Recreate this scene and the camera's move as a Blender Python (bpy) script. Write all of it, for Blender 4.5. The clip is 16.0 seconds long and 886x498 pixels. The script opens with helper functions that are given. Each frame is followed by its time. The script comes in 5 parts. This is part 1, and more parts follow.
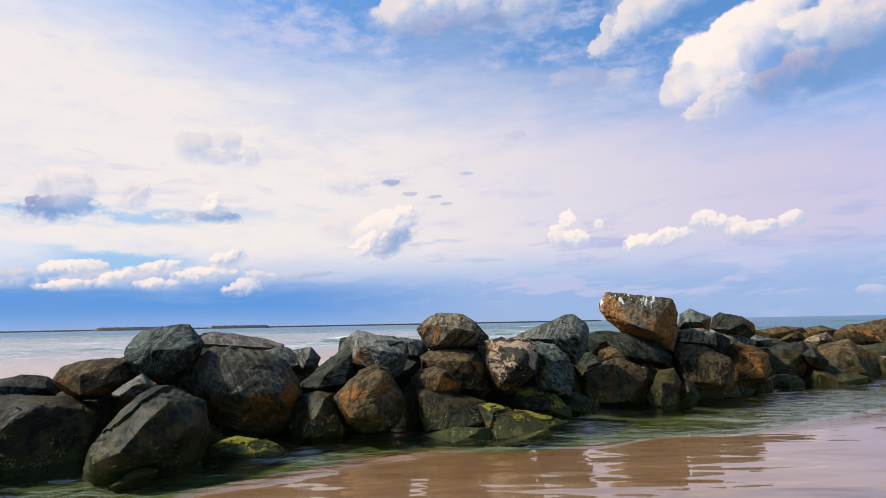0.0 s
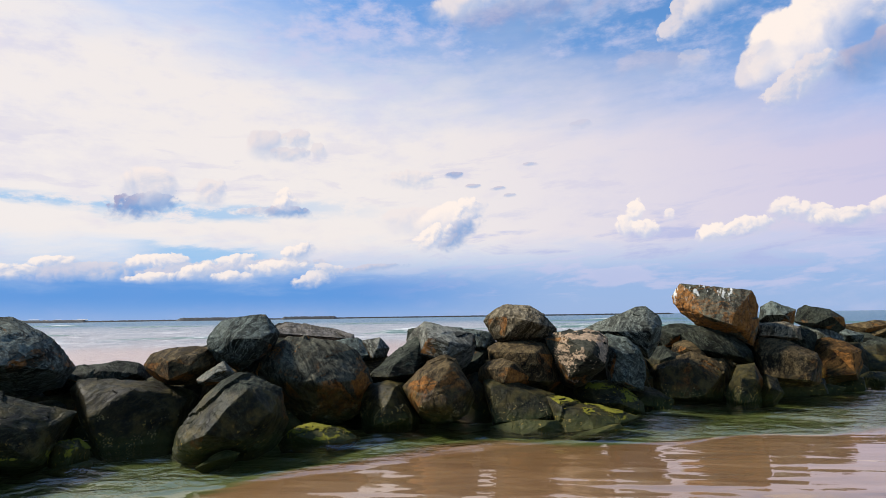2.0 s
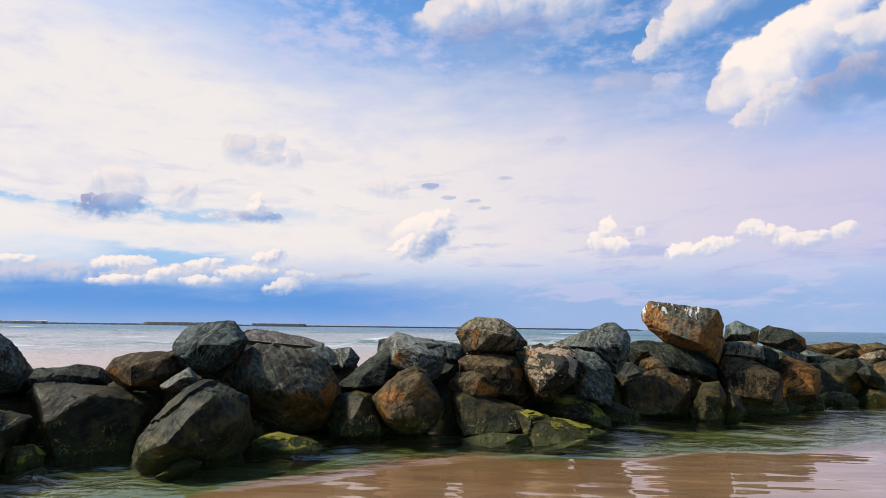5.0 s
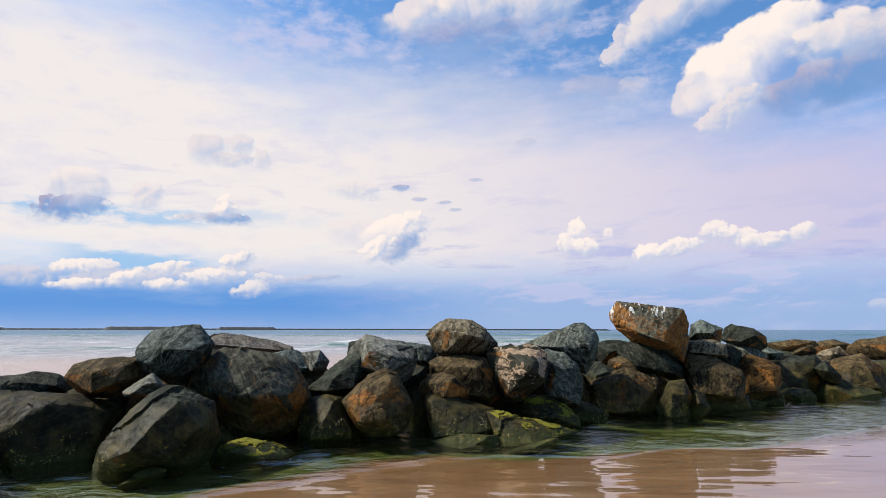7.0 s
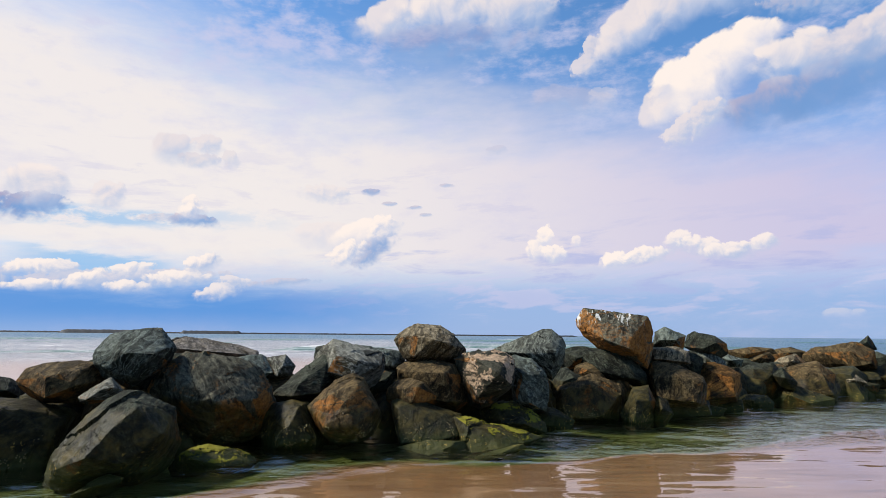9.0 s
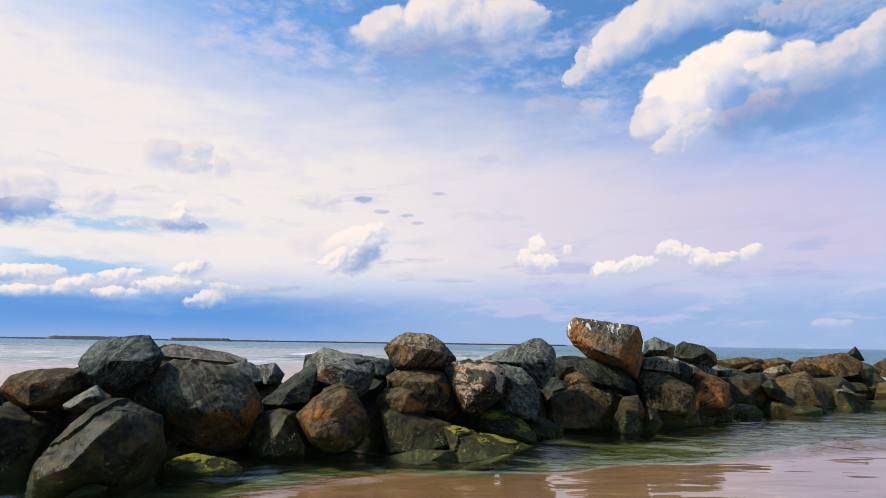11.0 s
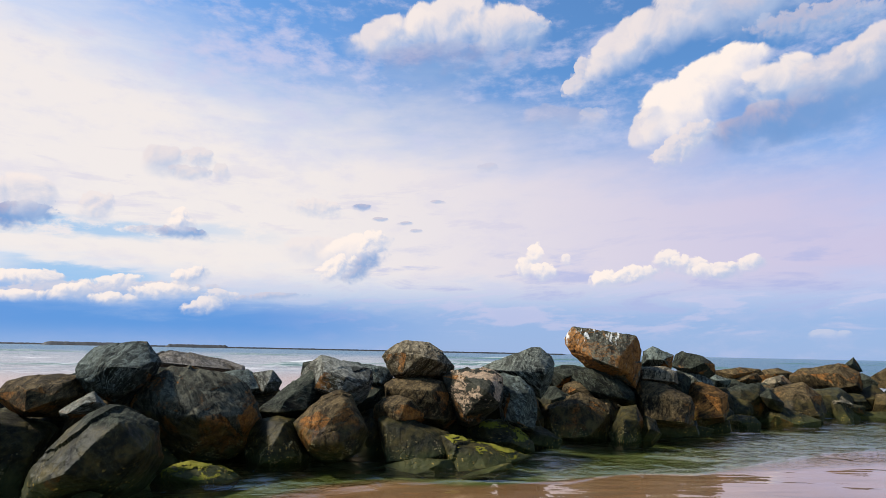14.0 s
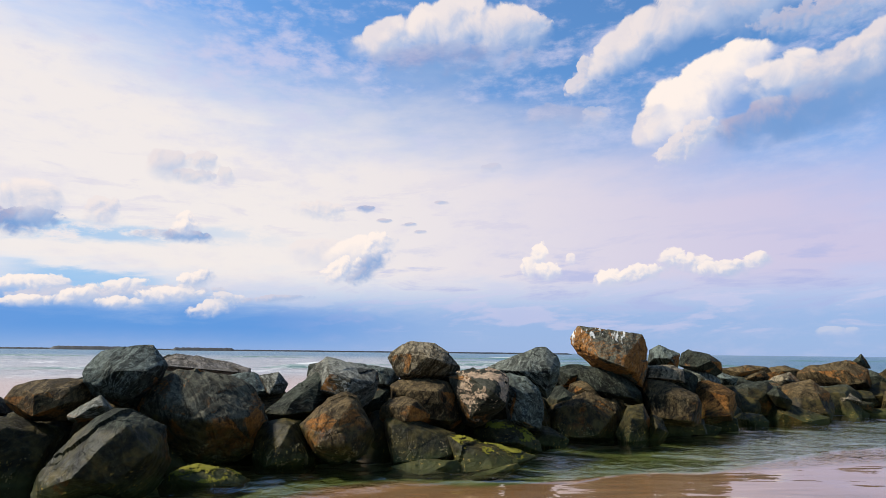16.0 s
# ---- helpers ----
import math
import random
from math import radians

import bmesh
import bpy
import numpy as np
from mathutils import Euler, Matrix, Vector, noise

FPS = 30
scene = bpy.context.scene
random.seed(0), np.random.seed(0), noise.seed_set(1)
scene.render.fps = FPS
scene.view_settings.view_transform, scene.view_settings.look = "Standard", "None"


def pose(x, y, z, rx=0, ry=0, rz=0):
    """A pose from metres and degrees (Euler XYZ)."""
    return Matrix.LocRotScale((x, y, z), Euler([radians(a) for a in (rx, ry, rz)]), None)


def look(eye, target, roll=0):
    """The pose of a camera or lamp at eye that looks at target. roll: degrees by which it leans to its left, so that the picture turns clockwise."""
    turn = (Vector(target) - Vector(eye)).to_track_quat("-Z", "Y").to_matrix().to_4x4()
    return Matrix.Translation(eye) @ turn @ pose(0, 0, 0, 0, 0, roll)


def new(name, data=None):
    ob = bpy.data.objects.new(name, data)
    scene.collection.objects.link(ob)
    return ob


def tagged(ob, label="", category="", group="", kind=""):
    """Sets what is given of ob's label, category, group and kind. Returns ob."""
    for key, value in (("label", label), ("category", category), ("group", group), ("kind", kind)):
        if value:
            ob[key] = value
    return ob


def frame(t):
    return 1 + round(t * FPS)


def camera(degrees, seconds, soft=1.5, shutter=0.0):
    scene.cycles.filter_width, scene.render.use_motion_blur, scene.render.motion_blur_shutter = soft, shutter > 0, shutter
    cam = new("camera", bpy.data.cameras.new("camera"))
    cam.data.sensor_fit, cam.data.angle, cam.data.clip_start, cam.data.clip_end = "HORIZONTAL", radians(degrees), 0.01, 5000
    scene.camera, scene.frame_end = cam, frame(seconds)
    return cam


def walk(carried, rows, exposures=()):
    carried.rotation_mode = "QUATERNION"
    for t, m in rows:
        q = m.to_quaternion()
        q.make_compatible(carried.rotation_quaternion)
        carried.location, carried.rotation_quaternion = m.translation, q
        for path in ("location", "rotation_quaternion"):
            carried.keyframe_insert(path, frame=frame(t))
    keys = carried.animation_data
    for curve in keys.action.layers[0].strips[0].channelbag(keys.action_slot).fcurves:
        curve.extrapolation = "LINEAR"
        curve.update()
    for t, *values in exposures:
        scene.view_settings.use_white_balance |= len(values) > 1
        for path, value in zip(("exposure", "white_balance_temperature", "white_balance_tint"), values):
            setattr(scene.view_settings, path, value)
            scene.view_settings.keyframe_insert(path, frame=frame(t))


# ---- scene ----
cam = camera(74.6, 16.0, soft=0.5)
PATH = [
    (0.0, pose(0.049, -0.012, 2.100, 97.25, 1.09, -0.02)),
    (0.5, pose(0.021, -0.024, 2.097, 96.90, 0.73, 6.63)),
    (1.0, pose(-0.000, -0.018, 2.092, 95.87, 0.91, 6.99)),
    (1.5, pose(0.003, -0.008, 2.094, 96.08, 0.80, 6.30)),
    (2.0, pose(-0.011, -0.001, 2.091, 96.57, 0.80, 6.27)),
    (2.5, pose(-0.012, -0.011, 2.093, 97.35, 0.41, 6.45)),
    (3.0, pose(-0.014, -0.012, 2.095, 97.86, 0.37, 6.55)),
    (3.5, pose(-0.018, -0.016, 2.099, 97.03, -0.92, 6.41)),
    (4.0, pose(-0.019, -0.010, 2.098, 96.76, -2.48, 5.71)),
    (4.5, pose(-0.021, -0.011, 2.095, 97.47, -1.75, 4.49)),
    (7.0, pose(-0.007, 0.000, 2.095, 97.83, -0.09, 0.66)),
    (7.5, pose(-0.008, 0.007, 2.095, 97.93, -0.40, -0.69)),
    (8.0, pose(-0.008, 0.008, 2.095, 98.09, -0.25, -1.12)),
    (8.5, pose(-0.005, 0.008, 2.098, 98.18, -0.47, -1.91)),
    (9.0, pose(-0.004, 0.011, 2.096, 98.36, -0.51, -2.41)),
    (9.5, pose(0.005, 0.013, 2.099, 98.52, -0.63, -2.57)),
    (12.0, pose(0.014, 0.010, 2.107, 99.69, -0.84, -3.57)),
    (12.5, pose(0.014, 0.004, 2.110, 99.94, -1.08, -3.45)),
    (13.0, pose(0.009, 0.006, 2.109, 100.16, -1.30, -3.63)),
    (13.5, pose(0.009, 0.006, 2.113, 100.11, -1.08, -3.64)),
    (14.0, pose(0.000, 0.006, 2.104, 99.98, -1.18, -3.50)),
    (14.5, pose(0.000, 0.011, 2.109, 100.23, -1.18, -3.34)),
    (15.0, pose(-0.001, 0.010, 2.108, 100.47, -1.14, -3.20)),
    (15.5, pose(0.002, 0.013, 2.105, 100.36, -0.61, -3.17)),
    (16.0, pose(0.002, 0.011, 2.103, 100.04, -0.63, -2.96)),
]
walk(cam, PATH)

# ---- node helpers ----


class Nodes:
    """Short spellings for building a node tree."""

    def __init__(self, tree):
        self.tree = tree
        tree.nodes.clear()

    def put(self, socket, value):
        if isinstance(value, bpy.types.NodeSocket):
            self.tree.links.new(value, socket)
        elif value is not None:
            socket.default_value = value

    def node(self, kind, **settings):
        n = self.tree.nodes.new(kind)
        for key, value in settings.items():
            setattr(n, key, value)
        return n

    def math(self, op, a, b=None, c=None, clamp=False):
        n = self.node("ShaderNodeMath", operation=op, use_clamp=clamp)
        for socket, value in zip(n.inputs, (a, b, c)):
            self.put(socket, value)
        return n.outputs[0]

    def add(self, a, b):
        return self.math("ADD", a, b)

    def sub(self, a, b):
        return self.math("SUBTRACT", a, b)

    def mul(self, a, b):
        return self.math("MULTIPLY", a, b)

    def step(self, x, lo, hi):
        n = self.node("ShaderNodeMapRange", interpolation_type="SMOOTHSTEP")
        for socket, value in zip(n.inputs, (x, lo, hi, 0.0, 1.0)):
            self.put(socket, value)
        return n.outputs[0]

    def mix(self, fac, a, b, blend="MIX"):
        n = self.node("ShaderNodeMix", data_type="RGBA", blend_type=blend, clamp_factor=True)
        self.put(n.inputs[0], fac)
        self.put(n.inputs[6], (*a, 1) if isinstance(a, tuple) else a)
        self.put(n.inputs[7], (*b, 1) if isinstance(b, tuple) else b)
        return n.outputs[2]

    def combine(self, x, y, z):
        n = self.node("ShaderNodeCombineXYZ")
        for socket, value in zip(n.inputs, (x, y, z)):
            self.put(socket, value)
        return n.outputs[0]

    def vec(self, op, a, b):
        n = self.node("ShaderNodeVectorMath", operation=op)
        self.put(n.inputs[0], a)
        self.put(n.inputs[1], b)
        return n.outputs[0]

    def noise(self, vector, scale, detail=4.0, rough=0.55, distort=0.0):
        n = self.node("ShaderNodeTexNoise")
        self.put(n.inputs["Vector"], vector)
        n.inputs["Scale"].default_value = scale
        n.inputs["Detail"].default_value = detail
        n.inputs["Roughness"].default_value = rough
        n.inputs["Distortion"].default_value = distort
        return n.outputs[0]

    def voronoi(self, vector, scale, feature="F1", detail=0.0):
        n = self.node("ShaderNodeTexVoronoi", feature=feature)
        self.put(n.inputs["Vector"], vector)
        n.inputs["Scale"].default_value = scale
        if feature != "DISTANCE_TO_EDGE" or detail:
            n.inputs["Detail"].default_value = detail
        return n.outputs[0]

    def split(self, vector):
        n = self.node("ShaderNodeSeparateXYZ")
        self.put(n.inputs[0], vector)
        return n.outputs

    def bump(self, height, strength, distance, normal=None):
        n = self.node("ShaderNodeBump")
        n.inputs["Strength"].default_value = strength
        n.inputs["Distance"].default_value = distance
        self.put(n.inputs["Height"], height)
        self.put(n.inputs["Normal"], normal)
        return n.outputs[0]


def lin(r, g, b):
    """Linear colour from 0..255 display values."""
    return tuple((c / 12.92 if c <= 0.04045 else ((c + 0.055) / 1.055) ** 2.4) for c in (r / 255, g / 255, b / 255))


# ---- world: evening sky with veil cloud and scattered cumulus ----
SUN_EL, SUN_AZ = 46.0, -86.0      # degrees; azimuth from +y towards +x
world = bpy.data.worlds.new("sky")
scene.world = world
world.use_nodes = True
W = Nodes(world.node_tree)
sky_dir = W.node("ShaderNodeTexCoord").outputs["Generated"]
sx, sy, sz = W.split(sky_dir)
azim = W.mul(W.math("ARCTAN2", sx, sy), 180 / math.pi)
elev = W.mul(W.math("ARCSINE", sz), 180 / math.pi)
sky = W.node("ShaderNodeTexSky", sky_type="NISHITA", sun_disc=False, sun_elevation=radians(SUN_EL), sun_rotation=radians(SUN_AZ))
sky.dust_density, sky.ozone_density, sky.air_density = 0.6, 3.0, 1.0
tint = W.mix(1.0, sky.outputs[0], (0.108, 0.158, 0.190), "MULTIPLY")
uv = W.combine(azim, elev, 0.0)
warp = W.noise(uv, 0.11, 3.0)
# noise at three sizes, drawn out level like wind-combed cloud
broad = W.noise(W.vec("MULTIPLY", W.combine(W.sub(azim, W.mul(elev, 0.6)), elev, 0.0), (0.050, 0.135, 1.0)), 1.0, 7.0, 0.55)
comb = W.noise(W.vec("MULTIPLY", W.combine(azim, W.sub(elev, W.mul(azim, 0.05)), 0.0), (0.10, 0.48, 1.0)), 1.0, 7.0, 0.60, 0.3)
mottle = W.noise(W.vec("MULTIPLY", W.combine(azim, elev, 2.0), (0.28, 0.62, 1.0)), 1.0, 6.0, 0.62)
side = W.step(azim, 46.0, -16.0)
# rain haze low over the sea, deepest on the sunward side
haze = W.mul(W.step(elev, 12.0, 3.0), W.step(W.math("ABSOLUTE", azim), 115.0, 75.0))
base = W.mix(W.mul(haze, 0.92), tint, lin(158, 182, 226))
# pale veil of high cloud, thinning upwards and away from the sun
level = W.add(W.add(elev, W.mul(azim, 0.15)), W.add(W.mul(W.sub(broad, 0.5), 13.0), W.mul(W.sub(comb, 0.5), 4.0)))
foot = W.add(elev, W.mul(W.sub(comb, 0.5), 5.0))
veil = W.mul(W.mul(W.step(level, 29.0, 15.5), W.step(foot, 3.0, 8.0)), W.mul(W.step(azim, -95.0, -60.0), W.step(elev, 62.0, 38.0)))
veil_col = W.mix(side, lin(205, 197, 226), lin(246, 237, 232))
base = W.mix(W.mul(veil, 0.95), base, veil_col)
wisp = W.mul(W.step(W.add(W.mul(broad, 0.55), W.mul(mottle, 0.45)), 0.46, 0.68), W.mul(W.step(elev, 12.0, 20.0), W.step(elev, 62.0, 38.0)))
base = W.mix(W.mul(wisp, 0.30), base, lin(216, 222, 244))
# lilac-grey mottling in the veil
base = W.mix(W.mul(W.step(W.add(W.mul(broad, 0.5), W.mul(mottle, 0.5)), 0.47, 0.66), W.add(0.32, W.mul(W.step(elev, 18.0, 27.0), 0.38))), base, lin(206, 205, 232))
fleck = W.mul(W.step(comb, 0.54, 0.62), W.mul(W.step(elev, 9.0, 12.0), W.step(elev, 19.0, 14.0)))
base = W.mix(W.mul(fleck, 0.28), base, lin(198, 198, 228))
# blue lanes and bars low in the veil
lane = W.add(elev, W.add(W.mul(W.sub(broad, 0.5), 5.0), W.mul(W.sub(comb, 0.5), 3.0)))
lane_a = W.mul(W.mul(W.step(lane, 8.6, 9.6), W.step(lane, 11.0, 9.9)), W.mul(W.step(azim, -8.0, -30.0), W.step(mottle, 0.62, 0.46)))
lane_b = W.mul(W.mul(W.step(lane, 5.3, 5.8), W.step(lane, 6.8, 6.2)), W.mul(W.step(azim, -22.0, -25.0), W.step(azim, -36.0, -31.0)))
base = W.mix(W.mul(W.math("MAXIMUM", lane_a, lane_b), 0.72), base, lin(138, 192, 238))
bars = W.mul(W.step(comb, 0.50, 0.64), W.mul(W.mul(W.step(elev, 2.5, 5.0), W.step(elev, 12.0, 7.0)), W.step(azim, -20.0, 2.0)))
base = W.mix(W.mul(bars, 0.62), base, lin(166, 180, 228))
low_blue = W.mul(W.mul(W.step(W.add(elev, W.mul(W.sub(comb, 0.5), 5.0)), 5.2, 2.4), W.step(elev, -1.5, 2.2)), W.add(0.10, W.mul(W.step(azim, 8.0, -16.0), 0.90)))
pale_bars = W.mul(W.step(comb, 0.50, 0.40), W.mul(W.mul(W.step(elev, 1.2, 2.6), W.step(elev, 7.5, 5.0)), W.step(azim, -22.0, -6.0)))
base = W.mix(W.mul(pale_bars, 0.45), base, lin(222, 212, 234))
base = W.mix(W.mul(low_blue, 0.88), base, lin(86, 149, 221))
# cumulus: billow noise for large and for small clouds, and its slope towards the sun for relief


def billows(size, lumps, ragged):
    g = W.noise(uv, size, 6.0, 0.52, 0.4)
    lee = W.noise(W.vec("ADD", uv, (-0.20 / size, 0.26 / size, 0.0)), size, 6.0, 0.52, 0.4)
    puff = W.voronoi(W.vec("ADD", uv, W.vec("MULTIPLY", W.combine(g, warp, 0.0), (1.2 / size, 0.8 / size, 0.0))), size * 1.7, "F1", 1.0)
    return W.add(W.mul(W.sub(g, 0.5), ragged), W.mul(W.sub(0.45, puff), lumps)), W.mul(W.sub(g, lee), 1.9)


LARGE, SMALL = billows(0.34, 0.42, 1.9), billows(0.90, 0.55, 2.1)
sky_col = [base]


def cloud_lobe():
    """The node group that lays one lobe of cumulus over the sky behind it."""
    tree = bpy.data.node_groups.new("cloud_lobe", "ShaderNodeTree")
    for name in ("azim", "elev", "billow", "relief", "az", "el", "pu", "pv", "qu", "qv", "opacity", "dark"):
        tree.interface.new_socket(name, in_out="INPUT", socket_type="NodeSocketFloat")
    for name in ("sky", "hi", "lo"):
        tree.interface.new_socket(name, in_out="INPUT", socket_type="NodeSocketColor")
    tree.interface.new_socket("sky", in_out="OUTPUT", socket_type="NodeSocketColor")
    G = Nodes(tree)
    i = G.node("NodeGroupInput").outputs
    along = G.math("MULTIPLY_ADD", G.split(i["sky"])[0], 1e-6, i["azim"])      # lobe after lobe, in turn
    dx, dy = G.sub(along, i["az"]), G.sub(i["elev"], i["el"])
    p = G.add(G.mul(dx, i["pu"]), G.mul(dy, i["pv"]))
    q = G.add(G.mul(dx, i["qu"]), G.mul(dy, i["qv"]))
    m = G.add(G.sub(1.0, G.math("MULTIPLY_ADD", p, p, G.mul(q, q))), i["billow"])
    soft = G.step(q, 0.45, -0.8)      # crisp heads, frayed bases
    mask = G.step(m, G.sub(-0.14, G.mul(soft, 0.65)), G.add(0.18, G.mul(soft, 0.95)))
    low = G.math("MULTIPLY_ADD", i["dark"], 0.60, -0.82)
    lit = G.step(G.add(G.add(G.mul(q, 0.70), i["relief"]), G.mul(p, -0.30)), low, G.math("MULTIPLY_ADD", i["dark"], -0.10, G.add(low, 1.10)))
    G.put(G.node("NodeGroupOutput").inputs[0], G.mix(G.mul(mask, i["opacity"]), i["sky"], G.mix(lit, i["lo"], i["hi"])))
    return tree


LOBE = cloud_lobe()


def cloud(az, el, a, b, turn, opacity, light, dark):
    """One lobe of cumulus at a bearing and height, a by b degrees, white above and blue-grey below."""
    c, s = math.cos(radians(turn)), math.sin(radians(turn))
    n = W.node("ShaderNodeGroup", node_tree=LOBE)
    billow, relief = LARGE if b > 1.4 else SMALL
    hi = lin(150 + 105 * light, 150 + 92 * light, 190 + 44 * light)
    lo = lin(240 - 122 * dark, 232 - 74 * dark, 238 - 26 * dark)
    for socket, value in zip(n.inputs, (azim, elev, billow, relief, az, el, c / a, s / a, -s / b, c / b, opacity, dark, sky_col[0], (*hi, 1), (*lo, 1))):
        W.put(socket, value)
    sky_col[0] = n.outputs[0]


cloud(38.8, 20.7, 6.41, 2.47, 8, 0.95, 0.22, 1.00)
cloud(33.7, 20.1, 5.32, 1.97, 12, 0.90, 0.30, 1.00)
cloud(42.1, 22.6, 4.13, 2.51, 5, 0.90, 0.50, 0.90)
cloud(26.0, 21.7, 3.64, 3.26, 33, 1.00, 1.00, 0.20)
cloud(23.6, 21.0, 2.07, 1.76, 44, 0.80, 0.85, 0.25)
cloud(28.9, 24.0, 4.51, 2.47, 26, 1.00, 1.00, 0.20)
cloud(31.8, 25.3, 2.73, 1.56, 14, 1.00, 1.00, 0.20)
cloud(35.3, 23.3, 3.72, 2.03, 3, 0.95, 0.92, 0.50)
cloud(39.3, 23.4, 3.43, 1.81, 6, 0.90, 0.78, 0.70)
cloud(42.1, 24.1, 2.28, 1.74, 10, 0.90, 0.80, 0.55)
cloud(26.6, 19.1, 3.27, 1.40, 24, 0.85, 0.82, 0.45)
cloud(37.8, 27.4, 5.54, 1.35, -5, 0.70, 0.55, 0.60)
cloud(31.7, 29.7, 6.27, 1.97, 3, 0.85, 0.68, 0.55)
cloud(17.6, 26.3, 2.92, 1.39, 43, 0.80, 0.82, 0.40)
cloud(21.6, 28.4, 4.37, 2.00, 33, 0.90, 0.86, 0.42)
cloud(26.2, 30.0, 5.22, 2.27, 18, 0.90, 0.84, 0.45)
cloud(3.8, 27.8, 8.99, 2.11, 1, 0.50, 0.22, 0.75)
cloud(-2.3, 30.2, 5.52, 1.75, 15, 0.90, 0.86, 0.42)
cloud(3.8, 31.2, 6.97, 2.41, 4, 0.92, 0.92, 0.45)
cloud(9.2, 30.7, 4.79, 2.13, -6, 0.90, 0.86, 0.52)
cloud(12.7, 31.3, 1.54, 0.67, -13, 0.70, 0.80, 0.50)
cloud(15.5, 22.2, 4.78, 1.45, -11, 0.35, 0.50, 0.40)
cloud(18.4, 22.5, 1.65, 0.92, -4, 0.30, 0.85, 0.20)
cloud(-23.4, 16.3, 1.78, 1.48, 14, 0.75, 0.78, 0.50)
cloud(-20.5, 17.0, 1.48, 0.95, 8, 0.70, 0.80, 0.45)
cloud(-21.2, 15.5, 2.03, 0.75, 3, 0.50, 0.65, 0.60)
cloud(-18.4, 15.9, 0.76, 0.92, 17, 0.45, 0.70, 0.50)
cloud(-33.7, 10.1, 2.95, 1.16, 12, 0.95, 0.18, 1.00)
cloud(-33.3, 11.8, 2.33, 1.89, 10, 0.92, 0.93, 0.50)
cloud(-28.2, 11.6, 1.52, 1.33, 13, 0.70, 0.86, 0.45)
cloud(-21.2, 10.1, 2.18, 0.66, 1, 0.85, 0.40, 0.90)
cloud(-21.5, 11.2, 1.32, 1.27, 6, 0.95, 1.00, 0.40)
cloud(-24.3, 10.1, 1.89, 0.45, 9, 0.50, 0.60, 0.60)
cloud(-4.6, 8.2, 2.54, 1.21, 38, 0.85, 0.42, 0.90)
cloud(-9.2, 9.5, 3.13, 1.52, 6, 0.60, 0.88, 0.30)
cloud(-6.0, 9.7, 2.87, 1.48, 18, 1.00, 1.00, 0.30)
cloud(-3.7, 10.4, 1.79, 1.33, 17, 1.00, 1.00, 0.35)
cloud(-7.0, 7.8, 2.18, 1.20, 23, 1.00, 1.00, 0.40)
cloud(-9.4, 13.5, 2.62, 0.97, -4, 0.60, 0.86, 0.45)
cloud(-5.0, 13.8, 0.95, 0.38, 3, 0.80, 0.38, 0.90)
cloud(-3.1, 12.7, 0.79, 0.22, 2, 0.60, 0.40, 0.80)
cloud(-0.6, 12.4, 0.85, 0.22, 5, 0.60, 0.40, 0.80)
cloud(0.6, 11.7, 0.74, 0.22, 2, 0.50, 0.40, 0.80)
cloud(2.7, 14.6, 0.69, 0.22, 1, 0.50, 0.40, 0.80)
cloud(7.7, 18.0, 1.27, 0.44, 4, 0.25, 0.40, 0.70)
cloud(11.5, 8.3, 0.94, 1.16, 0, 0.95, 1.00, 0.25)
cloud(12.4, 9.4, 0.93, 1.32, -15, 1.00, 1.00, 0.20)
cloud(13.0, 7.9, 1.64, 0.93, -5, 0.95, 1.00, 0.30)
cloud(15.4, 9.0, 0.54, 0.60, -1, 0.70, 1.00, 0.20)
cloud(19.2, 7.1, 1.86, 0.96, 4, 1.00, 1.00, 0.30)
cloud(21.7, 7.5, 2.32, 0.85, 5, 0.95, 1.00, 0.35)
cloud(24.7, 8.8, 1.27, 1.04, -12, 0.90, 0.98, 0.35)
cloud(26.6, 8.2, 2.09, 0.92, -14, 0.90, 0.98, 0.40)
cloud(28.9, 7.6, 2.37, 0.85, 1, 0.90, 0.98, 0.45)
cloud(31.6, 8.2, 1.31, 0.79, 9, 0.90, 0.98, 0.40)
cloud(36.7, 2.1, 1.61, 0.41, 0, 0.30, 0.90, 0.20)
cloud(-26.7, 4.6, 9.67, 0.87, 4, 0.70, 0.72, 0.50)
cloud(-38.0, 4.2, 4.75, 0.84, 5, 0.70, 0.72, 0.50)
cloud(-32.3, 5.2, 2.79, 0.77, 3, 0.95, 1.00, 0.42)
cloud(-33.0, 3.7, 1.99, 0.54, 4, 0.90, 1.00, 0.40)
cloud(-29.6, 4.3, 1.97, 0.65, 12, 0.95, 1.00, 0.42)
cloud(-26.1, 5.3, 2.64, 0.73, 7, 0.90, 1.00, 0.40)
cloud(-26.2, 3.9, 1.90, 0.63, 4, 0.90, 1.00, 0.42)
cloud(-22.3, 4.8, 3.00, 0.75, 4, 0.92, 1.00, 0.40)
cloud(-20.3, 6.3, 1.70, 0.97, 19, 0.95, 1.00, 0.50)
cloud(-18.7, 3.8, 2.15, 0.82, 13, 0.85, 0.96, 0.45)
cloud(-17.3, 4.7, 1.96, 0.52, -5, 0.70, 0.90, 0.50)
cloud(-13.1, 4.8, 3.19, 0.37, 5, 0.60, 0.58, 0.70)
cloud(-43.1, 4.0, 2.17, 0.67, 2, 0.90, 1.00, 0.45)
cloud(-40.0, 4.9, 1.95, 0.60, 6, 0.90, 1.00, 0.42)
back = W.node("ShaderNodeBackground")
W.put(back.inputs[0], sky_col[0])
back.inputs[1].default_value = 1.0
W.put(W.node("ShaderNodeOutputWorld").inputs[0], back.outputs[0])

